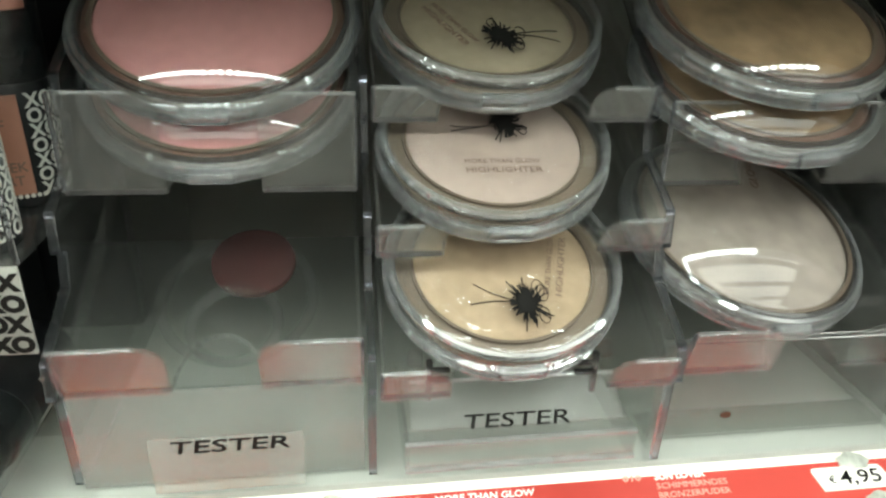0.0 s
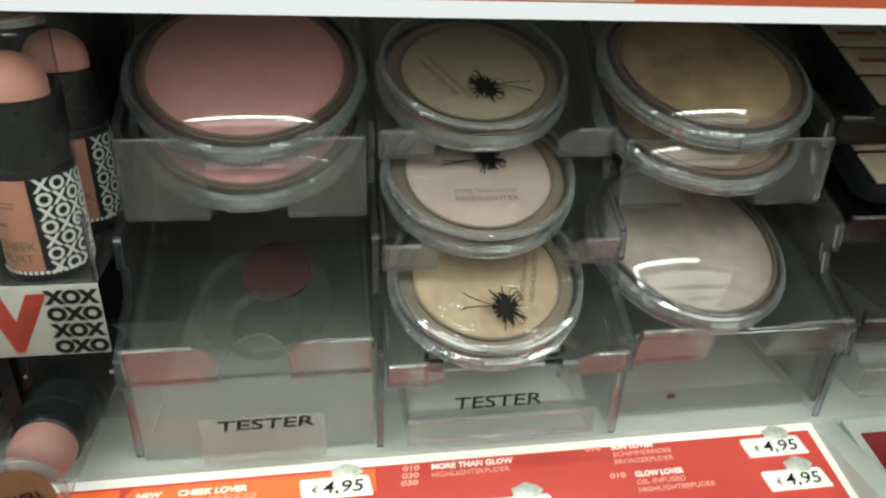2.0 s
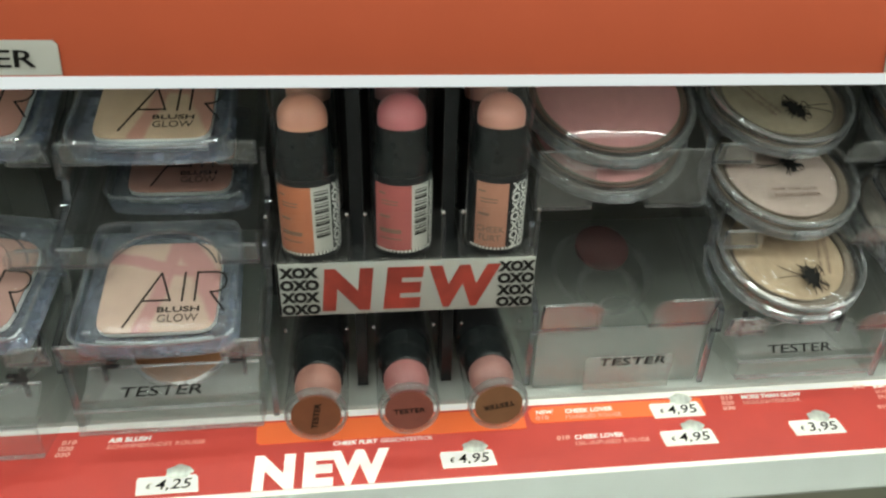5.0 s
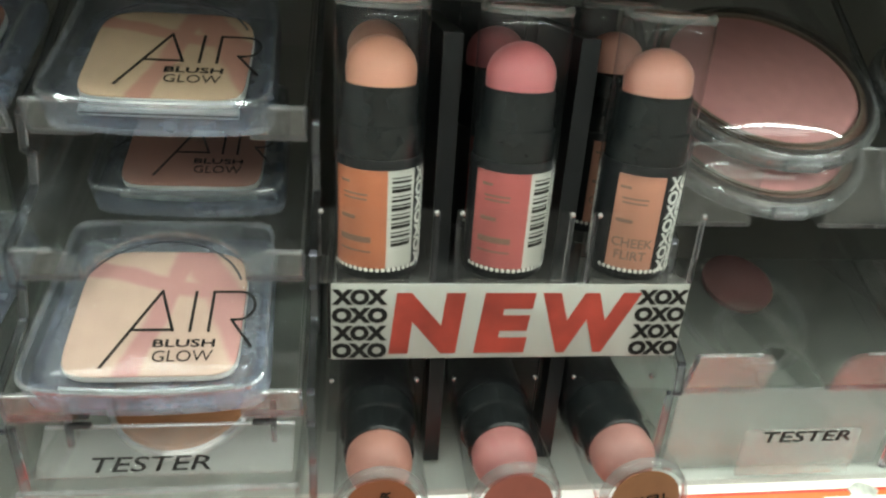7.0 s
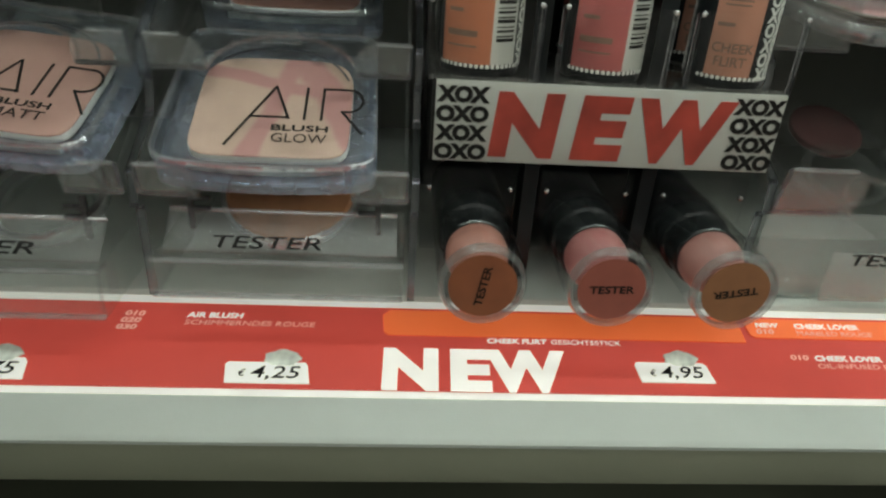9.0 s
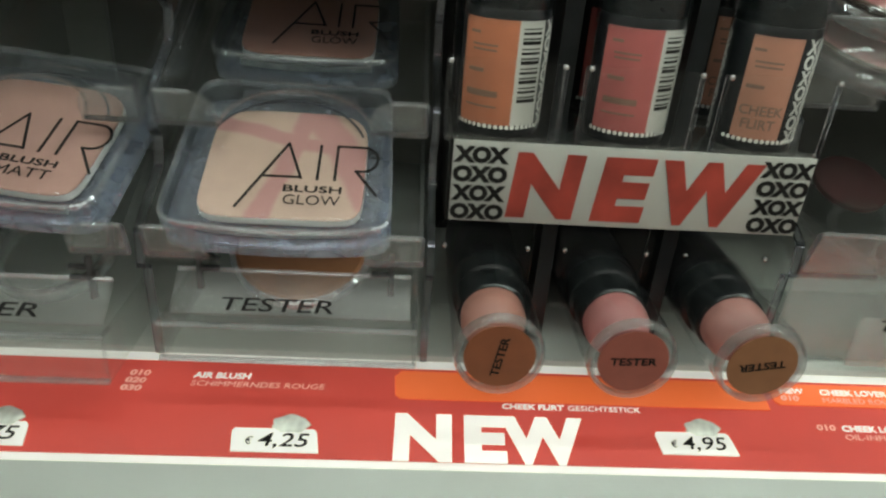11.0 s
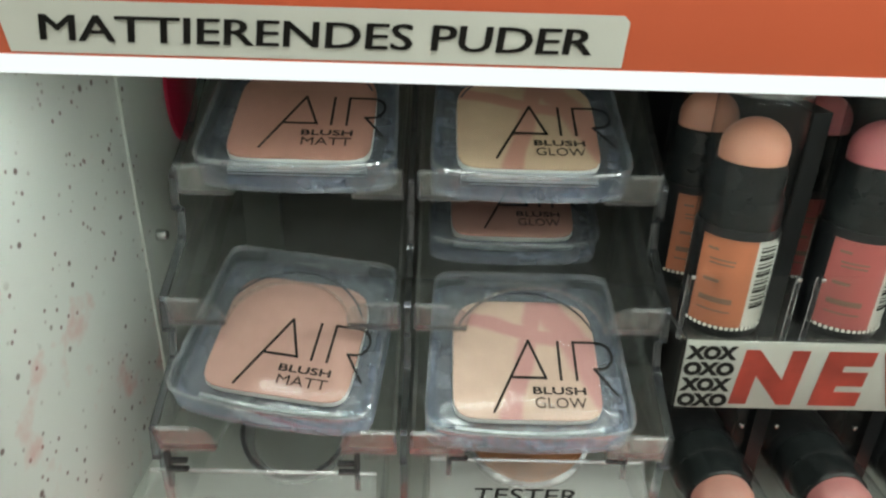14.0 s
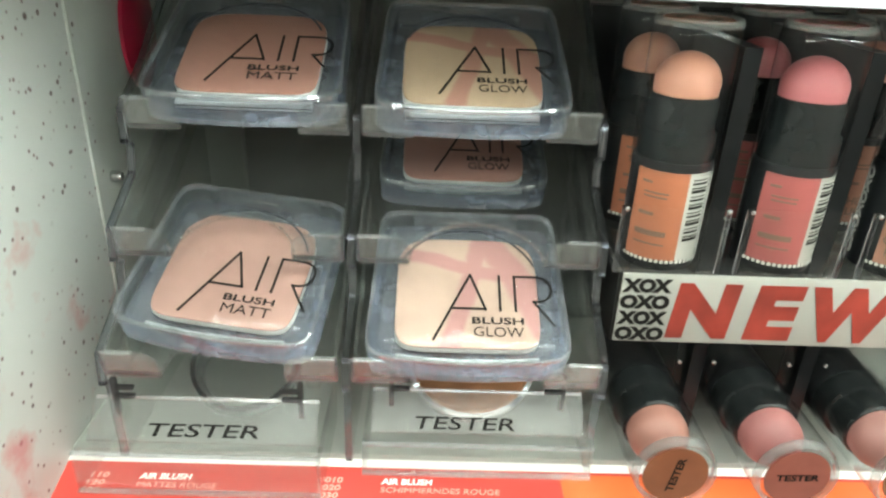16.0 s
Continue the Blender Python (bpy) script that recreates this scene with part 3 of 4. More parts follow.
part("red_sheet", box(0.160, 0.0290, 0.0004, (0.001, 0.0125, 0.0002)), DULLRED, nstrip)
nledge = thing("shelf_ledge", pose(0.26, 0.1075, 1.1125), "grey plastic ledge of the neighbouring module", "shelf ledge")
part("profile", box(0.165, 0.0115, 0.0170, (0, -0.0060, -0.0095), 0.002), FRAME, nledge)


# ---- acrylic dividers and trays ----
def level_y(k):
    return 0.135 + 0.019 * (k - 1)


def level_z(k):
    return 1.154 + 0.030 * (k - 1)


def divider(x, y_shift=0.0):
    pts = [(0.139 + y_shift, 1.1247)]
    for k in (1, 2, 3):
        y, z = level_y(k) + y_shift, level_z(k)
        pts += [(y + 0.0035, z - 0.002), (y, z), (y + 0.001, z + 0.0095), (y + 0.0205, z + 0.0195)]
    pts += [(0.235, 1.2625), (0.300, 1.2640), (0.300, 1.1247)]
    d = thing("tray_divider", I4, "clear acrylic divider with a stepped front edge", "divider", "tray dividers")
    part("sheet", sheet_yz(pts, x, 0.0018), CLEAR, d)
    bm = bmesh.new()
    for (y0, z0), (y1, z1) in zip(pts[:14], pts[1:14]):
        k = pose(x, (y0 + y1) / 2, (z0 + z1) / 2, math.degrees(math.atan2(z1 - z0, y1 - y0)))
        box(0.0021, math.hypot(y1 - y0, z1 - z0) + 0.0008, 0.0012, m=k, bm=bm)
    part("front_edge", bm, GLASSDARK, d, "dark stepped edge")
    for k in (1, 2, 3):
        y, z = level_y(k) + y_shift + 0.019, level_z(k) + 0.0185
        part("pin", lathe([(0, -0.0016), (0.0009, -0.0014), (0.0009, 0.0014), (0, 0.0016)], 10, pose(x, y, z, 0, 90)), LID, d, "bright clear stud")
    return d


for x, sh in ((-0.3195, 0.0), (-0.2505, 0.0), (-0.1765, 0.0), (-0.0725, 0.010), (0.0035, 0.006), (0.0830, 0.004), (0.1610, 0.004)):
    divider(x, sh)


def tray(x0, x1, k, y_shift=0.0, flap=0.0092, flap_w=0.017, drop=0.0, depth=0.105):
    """One tilted acrylic tray: floor, two side rims, two front tabs."""
    y, z = level_y(k) + y_shift, level_z(k) - drop
    t = thing("acrylic_tray", slope_at((x0 + x1) / 2, y, z), "clear acrylic tilted product tray with two front tabs", "display tray", "acrylic trays")
    w = (x1 - x0) / 2 - 0.0012
    half = w - flap_w
    notch = [(-half * math.cos(math.pi * i / 16), 0.015 * math.sin(math.pi * i / 16)) for i in range(17)]
    part("floor", prism([(-w, 0)] + notch + [(w, 0), (w, depth), (-w, depth)], -0.0012, 0.0), FLOORCLEAR, t)
    part("notch_edge", stroke(notch, 0.0007, -0.0005, thick=0.0013), CLEAR, t, "clear edge of the finger notch")
    lean = 16.0 if flap < 0.018 else 0.0
    flap = flap * (0.98 if lean else 1.0)
    up = slope_at((x0 + x1) / 2, y, z).inverted() @ pose((x0 + x1) / 2, y, z, lean)
    for sgn, nm in ((-1, "left"), (1, "right")):
        a, b = (-w, -w + flap_w) if sgn < 0 else (w - flap_w, w)
        bm = tab(a, b, -0.0008, flap, -0.0006, 0.0012, round_right=0.0055 if sgn < 0 else 0.0, round_left=0.0055 if sgn > 0 else 0.0)
        bmesh.ops.transform(bm, matrix=up, verts=bm.verts)
        part("front_tab", bm, TAB if lean else TALLTAB, t)
        # Dark strip paints the refraction line under each clear tab.
        part("front_edge", box(flap_w, 0.0014, 0.0012, (sgn * (w - flap_w / 2), 0.0002, -0.0008), 0.0004), DARKEDGE, t, "dark front edge")
        # Pale strip carries the painted glint of the tab's upper edge.
        part("tab_edge", box(flap_w - 0.0055, 0.0013, 0.0010, (0, 0, 0), 0.0003, m=up @ Matrix.Translation(((a + b) / 2 + sgn * 0.00275, -0.0006, flap))), EDGE, t, "bright tab edge")
        part("tab_edge", box(0.0010, 0.0014, flap, (0, 0, 0), 0.0003, m=up @ Matrix.Translation((sgn * w, -0.0006, flap / 2))), GLASSDARK, t, "dark tab edge")
        part("side_rim", box(0.0010, depth, 0.006, (sgn * (w - 0.0005), depth / 2, 0.003)), CLEAR, t)
    return t


for k in (1, 2, 3):
    tray(-0.3185, -0.2515, k, flap_w=0.0148, drop=(-0.0042, -0.0030, -0.0055)[k - 1])
    tray(-0.2495, -0.1775, k, flap_w=0.0148, drop=(-0.0042, -0.0030, -0.0055)[k - 1])
for k in (1, 2, 3):
    tray(0.0045, 0.0820, k, 0.004)
tray(-0.0715, 0.0025, 1, 0.012, 0.0158, 0.025, 0.0)
tray(-0.0715, 0.0025, 3, -0.001, 0.0245, 0.0240, 0.017)
tray(0.0840, 0.1600, 1, 0.008, 0.0150, 0.026, 0.0)
tray(0.0840, 0.1600, 3, -0.001, 0.0225, 0.0240, 0.017)


def tester_stand(x0, x1, y, z, text_x, text_y, fit, tall=0.010, spin=0.0):
    """Low clear tester box: sloping top plate with the word, front ledge."""
    t = thing("tester_stand", pose((x0 + x1) / 2, y, z), "clear acrylic tester stand with a black tester mark", "tester stand", "tester stands")
    w = (x1 - x0) / 2
    part("front", box(2 * w, 0.0012, tall, (0, 0, -tall / 2), 0.0003), CLEAR, t)
    part("ledge", box(2 * w, 0.0050, 0.0011, (0, 0.0025, 0.0), 0.0003), CLEAR, t)
    k = pose(0, 0.0050, 0.0004) @ pose(0, 0, 0, 38)
    part("top_plate", box(2 * w - 0.004, 0.0125, 0.0012, (0, 0.00625, 0), 0.0003, m=k), PLATE, t)
    # Pale strips paint the glints along the stand's clear edges.
    part("plate_edge", box(2 * w - 0.004, 0.0011, 0.0014, (0, 0.0125, 0), 0.0003, m=k), EDGE, t, "bright plate edge")
    part("ledge_edge", box(2 * w, 0.0012, 0.0012, (0, -0.0002, 0.0004), 0.0003), EDGE, t, "bright ledge edge")
    part("foot_edge", box(2 * w, 0.0016, 0.0012, (0, -0.0004, 0.0006 - tall), 0.0003), EDGE, t, "bright foot edge")
    for s in (-1, 1):
        part("side", box(0.0012, 0.034, tall, (s * (w - 0.0006), 0.0175, -tall / 2)), CLEAR, t)
        part("bracket", box(0.0016, 0.0018, 0.0125, (s * (w - 0.0075), 0.0150, 0.0085), 0.0003), DARKEDGE, t, "smoky bracket")
        for zz in (0.0085, 0.0115):
            part("bracket_tooth", box(0.0056, 0.0018, 0.0011, (s * (w - 0.0102), 0.0150, zz), 0.0003), DARKEDGE, t)
        part("clip", box(0.004, 0.003, 0.0045, (s * (w - 0.004), 0.018, 0.0135), 0.0008), LID, t)
    lettering("TESTER", 0.0052, INK, t, k @ pose(text_x, text_y, 0.0007), 0.006, 0.15, fit=fit)
    return t


tester_stand(-0.3240, -0.2560, 0.1200, 1.1415, -0.0002, 0.0015, 0.0312, 0.0135)
tester_stand(-0.2450, -0.1790, 0.1250, 1.1430, -0.0042, 0.0010, 0.0290, 0.0105)
tester_stand(0.0110, 0.0710, 0.1330, 1.1432, -0.0008, -0.0005, 0.0278, 0.0080)

# tester plate of the rose column: upright clear panel with a small tag
tp = thing("tester_rack", pose(-0.0345, 0.1430, 1.1245), "clear acrylic tester panel with a frosted tester tag", "tester panel")
part("panel", box(0.0720, 0.0014, 0.0290, (0, 0.004, 0.0145), 0.0003), FROST, tp)
part("foot", box(0.0720, 0.040, 0.0012, (0, 0.024, 0.001), 0.0003), CLEAR, tp)
part("tag", box(0.0372, 0.0012, 0.0165, (0.0020, -0.0030, 0.0112), 0.0003), FROST, tp, "frosted clear tag")
lettering("TESTER", 0.0054, INK, tp, pose(0.0027, -0.0038, 0.0157, 90), 0.006, 0.1, fit=0.0285)
part("round_recess", lathe([(0.0105, 0.0), (0.0135, 0.0008), (0.0135, 0.002), (0.0105, 0.0012), (0.0105, 0.0)], 48, slope_at(0.001, 0.030, 0.031)), CLEAR, tp)
part("round_recess", lathe([(0.0200, 0.0), (0.0230, 0.0008), (0.0230, 0.002), (0.0200, 0.0012), (0.0200, 0.0)], 48, slope_at(0.001, 0.040, 0.034)), CLEAR, tp)


# ---- compacts ----
TAUPE = surface("taupe_ring", (0.16, 0.12, 0.09), 0.4, vary=0.1)
def air_compact(m, pan_mat, second, label, group="square blush compacts", thick_pan=False):
    c = thing("blush_compact", m, label, "blush compact", group)
    outer = squircle(0.0292, 0.0265, 13.0, 112)
    bulge = [(x * (1 - 0.032 * (y + 0.0265) / 0.0265), y - (0.0022 * (1 - (x / 0.0292) ** 2) if y < -0.012 else 0)) for x, y in outer]
    part("base", prism(bulge, 0.0026, 0.0046 if thick_pan else 0.0056, 0.0008), SMOKE, c, "smoky blue-grey plastic base")
    part("case_frame", hollow(bulge, 0.90, 0.0047 if thick_pan else 0.0057, 0.0122), FRAMECASE, c, "blue-grey clear case wall")
    part("case_edge", hollow(bulge, 0.965, 0.0116, 0.0134), EDGE, c, "bright case edge")
    inner = [(x * 0.89, y * 0.89) for x, y in bulge]
    part("lid", prism(inner, 0.0049 if thick_pan else 0.0059, 0.0128, 0.0007), CASELID, c, "clear lid")
    shift = Matrix.Translation((0, -0.0020, 0))
    rim = squircle(0.0212, 0.0198, 8.0, 72, 4.6)
    pan = part("pan_rim", prism(rim, 0.0070, 0.0092, m=shift), WHITE, c, "white pan rim")
    # Dark block gives the gap below the pan its shade.
    part("pan_gap", prism([(x * 0.97, y * 0.97) for x, y in rim], 0.0050 if thick_pan else 0.0060, 0.0071, m=shift), SMOKE_LINE, pan, "dark block painting the shaded gap under the pan")
    top = squircle(0.02116, 0.01976, 8.0, 72, 4.6)
    part("powder", prism(top, 0.0090, 0.0097, 0.0004, m=shift), pan_mat, pan, "pressed powder")
    if thick_pan:
        # White strip and dark line paint the pan rim's reflection in the base.
        part("rim_mirror_strip", box(0.0400, 0.0030, 0.0017, (0, -0.0228, 0.0059), 0.0003), WHITE, pan, "white strip standing in for the pan rim's reflection")
        part("mirror_strip_line", box(0.0396, 0.0032, 0.0003, (0, -0.0229, 0.0062)), SMOKE_LINE, pan)
    bm = stroke([(0.0212 * math.cos(a), -0.0012 + 0.0197 * math.sin(a)) for a in [0.35 + i * 2.44 / 20 for i in range(21)]], 0.0006, 0.0131)
    part("arch_line", bm, SMOKE_LINE, c, "dark moulded arch")
    part("hinge", box(0.034, 0.0044, 0.0066, (0, 0.0268, 0.0050), 0.0012), EDGE, c)
    part("hinge_pin", box(0.012, 0.0022, 0.0022, (-0.001, 0.0246, 0.0105), 0.0006), EDGE, c)
    # Mottled silver bar paints the diode row's reflection on a clear latch.
    xs = [-0.0212 + 0.00212 * i for i in range(21)]
    front = [(x * 0.96, -0.0242 - 0.0014 * (1 - (x / 0.0212) ** 2)) for x in xs]
    bm = prism(front + [(x, y + 0.0010) for x, y in reversed(front)], 0.0064, 0.0080, 0.0003)
    if not thick_pan:
        part("latch", bm, SILVER, c, "silver bar standing in for diode reflections on the latch")
    else:
        bm.free()
    z = 0.01345
    w = 0.00075
    bm = stroke([(-0.0100, -0.0215), (0.0006, 0.0012), (0.0050, -0.0110)], w, z)
    stroke([(-0.0050, -0.0108), (0.0050, -0.0108)], w, z, bm=bm)
    stroke([(0.0092, 0.0010), (0.0092, -0.0112)], w, z, bm=bm)
    bowl = [(0.0137, -0.0112), (0.0137, 0.0010)] + [(0.0205 + 0.0040 * math.sin(a), -0.0034 + 0.0044 * math.cos(a)) for a in [i * math.pi / 10 for i in range(11)]] + [(0.0190, -0.0078), (0.0245, -0.0158)]
    stroke(bowl, w, z, bm=bm)
    part("lettering", bm, INK, c, "thin black capitals")
    lettering("BLUSH", 0.0031, INK, c, pose(0.0084, -0.0158, z), 0.02, fit=0.0148)
    lettering(second, 0.0046, INK, c, pose(0.0084, -0.0200, z), -0.004, fit=0.0142)
    return c


def on_tray(level, x, y, spin=0.0, thick=0.0128, lift=0.0):
    return slope_at(x, y, top_z(level, y) + lift, spin) @ Matrix.Translation((0, 0, -thick))


air_compact(on_tray(1, -0.2159, 0.1550, 0.0, 0.0128, 0.0019), GLOWMIX, "GLOW", "square compact of marbled rose blush on an acrylic tray")
air_compact(on_tray(1, -0.2849, 0.1593, -8.0, 0.0128, 0.0028), MATTROSE, "MATT", "square clear compact of matt rose blush lying askew on its tray")
air_compact(on_tray(3, -0.2835, 0.1922, 0.0, 0.0128, 0.0037), MATTCORAL, "MATT", "square clear compact of matt coral blush on the top tray", thick_pan=True)
air_compact(on_tray(3, -0.2162, 0.1917, 0.0, 0.0128, 0.0028), GLOWMIX2, "GLOW", "square clear compact of marbled apricot blush on the top tray", thick_pan=True)
# Plain coral replaces marbled powder to put this pan's shadow into its colour.
air_compact(on_tray(1, -0.2165, 0.2165), MATTCORAL, "GLOW", "square clear blush compact behind another, coral standing in for shade")
# tester pan under the lower compact
tb = thing("tester_compact", slope_at(-0.2130, 0.1590, 1.1480), "round brown tester powder under the clear tray", "tester compact")
part("powder", lathe([(0, 0), (0.0190, 0), (0.0190, 0.0022), (0.0180, 0.0030), (0, 0.0032)], 48), TESTBROWN, tb)
part("rim", lathe([(0.0191, -0.0006), (0.0206, 0.0), (0.0206, 0.0024), (0.0191, 0.0030), (0.0191, -0.0006)], 56), EDGE, tb, "bright clear rim")
te = thing("tester_ring", slope_at(-0.2855, 0.1610, 1.1420), "empty round clear tester cup", "tester cup")
part("cup", lathe([(0, 0), (0.0150, 0), (0.0172, 0.0010), (0.0172, 0.0048), (0.0162, 0.0048), (0.0160, 0.0018), (0, 0.0012)], 56), CLEAR, te)
part("rim", lathe([(0.0161, 0.0046), (0.0174, 0.0044), (0.0174, 0.0056), (0.0161, 0.0056), (0.0161, 0.0046)], 56), DIMRING, te, "grey cup rim")
part("foot_ring", lathe([(0.0140, -0.0008), (0.0170, -0.0006), (0.0174, 0.0008), (0.0140, 0.0004), (0.0140, -0.0008)], 56), EDGE, te, "bright foot ring")


def ink_mark(parent, x, y, z, seed, size=1.0, arms=((0.0, 0.012), (3.5, 0.009))):
    """A black scribble: a dense blot with short hairs and a few long loose lines."""
    rng = random.Random(seed)
    bm = bmesh.new()
    for i in range(170):
        a = rng.uniform(0, 2 * math.pi)
        r = rng.uniform(0.0008, 0.0023) * size * (1.5 if rng.random() < 0.15 else 1)
        x1, y1 = r * math.cos(a) * 0.9, r * math.sin(a) * 1.35
        xm, ym = x1 * 0.5 + rng.uniform(-3e-4, 3e-4), y1 * 0.5 + rng.uniform(-3e-4, 3e-4)
        stroke([(rng.uniform(-4e-4, 4e-4), rng.uniform(-7e-4, 7e-4)), (xm, ym), (x1, y1)], 0.00032, 0.0, bm=bm, thick=0.0002)
    for a, length in arms:
        for twin in (0.0, 0.10):
            pts, px, py, d = [], 0.0, 0.0, a + twin
            bend = rng.uniform(-0.10, 0.10)
            for step in range(11):
                pts.append((px, py))
                d += bend + rng.uniform(-0.08, 0.08)
                px, py = px + length / 9 * math.cos(d), py + length / 9 * math.sin(d)
            stroke(pts, 0.00024, 0.0, bm=bm, thick=0.0002)
    for i in range(3):
        a = rng.uniform(0.2, 2.6) if i < 2 else rng.uniform(-0.9, -0.4)
        cx, cy, rr = 0.0026 * math.cos(a) * size, 0.0030 * math.sin(a) * size, rng.uniform(0.0006, 0.0011) * size
        ring = [(cx + rr * 0.8 * math.cos(t), cy + rr * 1.4 * math.sin(t)) for t in [j * math.pi / 6 for j in range(13)]]
        stroke([(0, 0)] + ring, 0.00018, 0.0, bm=bm, thick=0.0002)
    prism([(0.0011 * size * math.cos(t) * (1 + 0.2 * math.sin(5 * t)), 0.0015 * size * math.sin(t)) for t in [j * math.pi / 9 for j in range(18)]], -0.0001, 0.00015, bm=bm)
    bmesh.ops.transform(bm, matrix=pose(x, y, z), verts=bm.verts)
    part("ink_mark", bm, INK, parent, "black scribbled ink blot with thin lines")


def round_compact(m, r, pr, pan_mat, label, group, base_h=0.0065, lid_h=0.0125, dome=0.0, name="powder_compact", ring=None, ball=False):
    """Round clear compact: base, taupe ring, powder, clear lid with a bright rim."""
    c = thing(name, m, label, "powder compact", group)
    foot = part("base", lathe([(0, 0), (r * 0.86, 0), (r * 0.95, 0.0010), (r, base_h * 0.55), (r, base_h), (r * 0.955, base_h + 0.0004), (0, base_h)], 72), GREYCASE, c, "greyish clear plastic base")
    part("pan_back", lathe([(0, base_h * 0.35), (r * 0.88, base_h * 0.45), (r * 0.90, base_h - 0.0004), (0, base_h - 0.0004)], 64), ring or TAUPE, foot, "opaque pan back")
    pan = part("pan_ring", lathe([(pr, base_h + 0.0002), (r * 0.93, base_h + 0.0004), (r * 0.93, base_h + 0.0012), (pr * 1.01, base_h + 0.0019), (pr, base_h + 0.0019), (pr, base_h + 0.0002)], 72), ring or TAUPE, c, "taupe ring round the powder")
    part("powder", lathe([(0, base_h + 0.0003), (pr * 0.995, base_h + 0.0003), (pr * 0.995, base_h + 0.0016), (pr * 0.96, base_h + 0.0022), (0, base_h + 0.0026)], 72), pan_mat, pan, "pressed powder")
    lid = [(r * 0.975, base_h + 0.0005), (r * 0.995, base_h + 0.0012), (r * 0.985, lid_h - 0.0016), (r * 0.95, lid_h - 0.0003), (r * 0.90, lid_h)]
    if ball:
        sphere = ((r * 0.90) ** 2 + dome ** 2) / (2 * dome)
        lid += [(r * 0.90 * (1 - i / 14), lid_h + dome - sphere + math.sqrt(sphere ** 2 - (r * 0.90 * (1 - i / 14)) ** 2)) for i in range(1, 15)]
    elif dome:
        lid = lid[:-1] + [(r * 0.93, lid_h)]
        for i in range(10):
            rr, zz = lid[-1]
            lid.append((rr - 0.021 * r, zz + 0.021 * r * math.tan(radians(46 - 1.25 * i))))
        for ang in (24, 11):
            rr, zz = lid[-1]
            lid.append((rr - 0.02 * r, zz + 0.02 * r * math.tan(radians(ang))))
        rim_r, high = lid[-1]
        lid += [(rim_r * (1 - i / 8), high + dome * 0.2 * (1 - (1 - i / 8) ** 2)) for i in range(1, 9)]
    else:
        lid += [(r * 0.88, lid_h - 0.0006), (r * 0.45, lid_h - 0.0005), (0, lid_h - 0.0004)]
    top = part("lid", lathe(lid, 96), FILMLID if group == "highlighter compacts" else LID, c, "clear lid")
    # Pale rings: rim highlights put into the plastic's haze.
    part("lid_rim", lathe([(r * 0.955, lid_h - 0.0012), (r * 0.985, lid_h - 0.0008), (r * 0.975, lid_h + 0.0004), (r * 0.945, lid_h + 0.0007), (r * 0.925, lid_h + 0.0002), (r * 0.955, lid_h - 0.0012)], 96), EDGE, top, "bright clear rim")
    part("base_rim", lathe([(r * 0.97, base_h - 0.0006), (r * 1.012, base_h - 0.0002), (r * 1.012, base_h + 0.0008), (r * 0.97, base_h + 0.0010), (r * 0.97, base_h - 0.0006)], 96), EDGE, foot, "bright clear seam ring")
    part("lower_rim", lathe([(r * 0.95, base_h * 0.42), (r * 1.006, base_h * 0.48), (r * 1.006, base_h * 0.60), (r * 0.95, base_h * 0.66), (r * 0.95, base_h * 0.42)], 96), EDGE, foot, "bright clear lower ring")
    part("dark_line", lathe([(pr * 0.992, base_h + 0.0022), (pr * 1.028, base_h + 0.0022), (pr * 1.028, base_h + 0.0028), (pr * 0.992, base_h + 0.0028), (pr * 0.992, base_h + 0.0022)], 96), TAUPE, pan, "thin dark line round the powder")
    part("inner_rim", lathe([(r * 0.895, base_h + 0.0016), (r * 0.93, base_h + 0.0020), (r * 0.93, base_h + 0.0030), (r * 0.905, base_h + 0.0034), (r * 0.895, base_h + 0.0016)], 96), DIMRING, pan, "grey inner lip")
    part("catch", box(0.012, 0.0026, 0.0042, (0, -r * 0.995, base_h), 0.0008), GLASS, foot, "clear front catch")
    return c


TAUPE_PALE = surface("pale_taupe_ring", (0.21, 0.165, 0.125), 0.4, vary=0.1)
ROSEBROWN = surface("rosy_brown_ring", (0.17, 0.095, 0.07), 0.35, vary=0.1)

COMPACTS = ((1, 0.0395, 0.1605, CREAM, "cream", 75, ((2.9, 0.013), (5.2, 0.007), (0.3, 0.006)), (0.0031, -0.0152)),
        (2, 0.0387, 0.1780, BLUSHWHITE, "pale rose", 0, ((3.5, 0.014), (1.2, 0.006)), (0.0030, 0.0032)),
        (3, 0.0385, 0.1950, BEIGE, "beige", -60, ((0.15, 0.014), (2.5, 0.005)), (0.0016, -0.0120)))
for level, x, y, mat, word, turn, arms, at in COMPACTS:
    c = round_compact(on_tray(level, x, y), 0.0320, 0.0243, mat, "round compact of %s highlighter powder with a black scribbled lid" % word, "highlighter compacts", ring=TAUPE_PALE)
    ink_mark(c, at[0], at[1], 0.0124, level, 2.0, arms)
    k = pose(0, 0, 0.0122, 0, 0, turn)
    lettering("MORE THAN GLOW", 0.0022, BROWNINK, c, k @ pose(0, -0.0125, 0), 0.0, fit=0.0200)
    lettering("HIGHLIGHTER", 0.0026, BROWNINK, c, k @ pose(0, -0.0158, 0), 0.0, fit=0.0200)

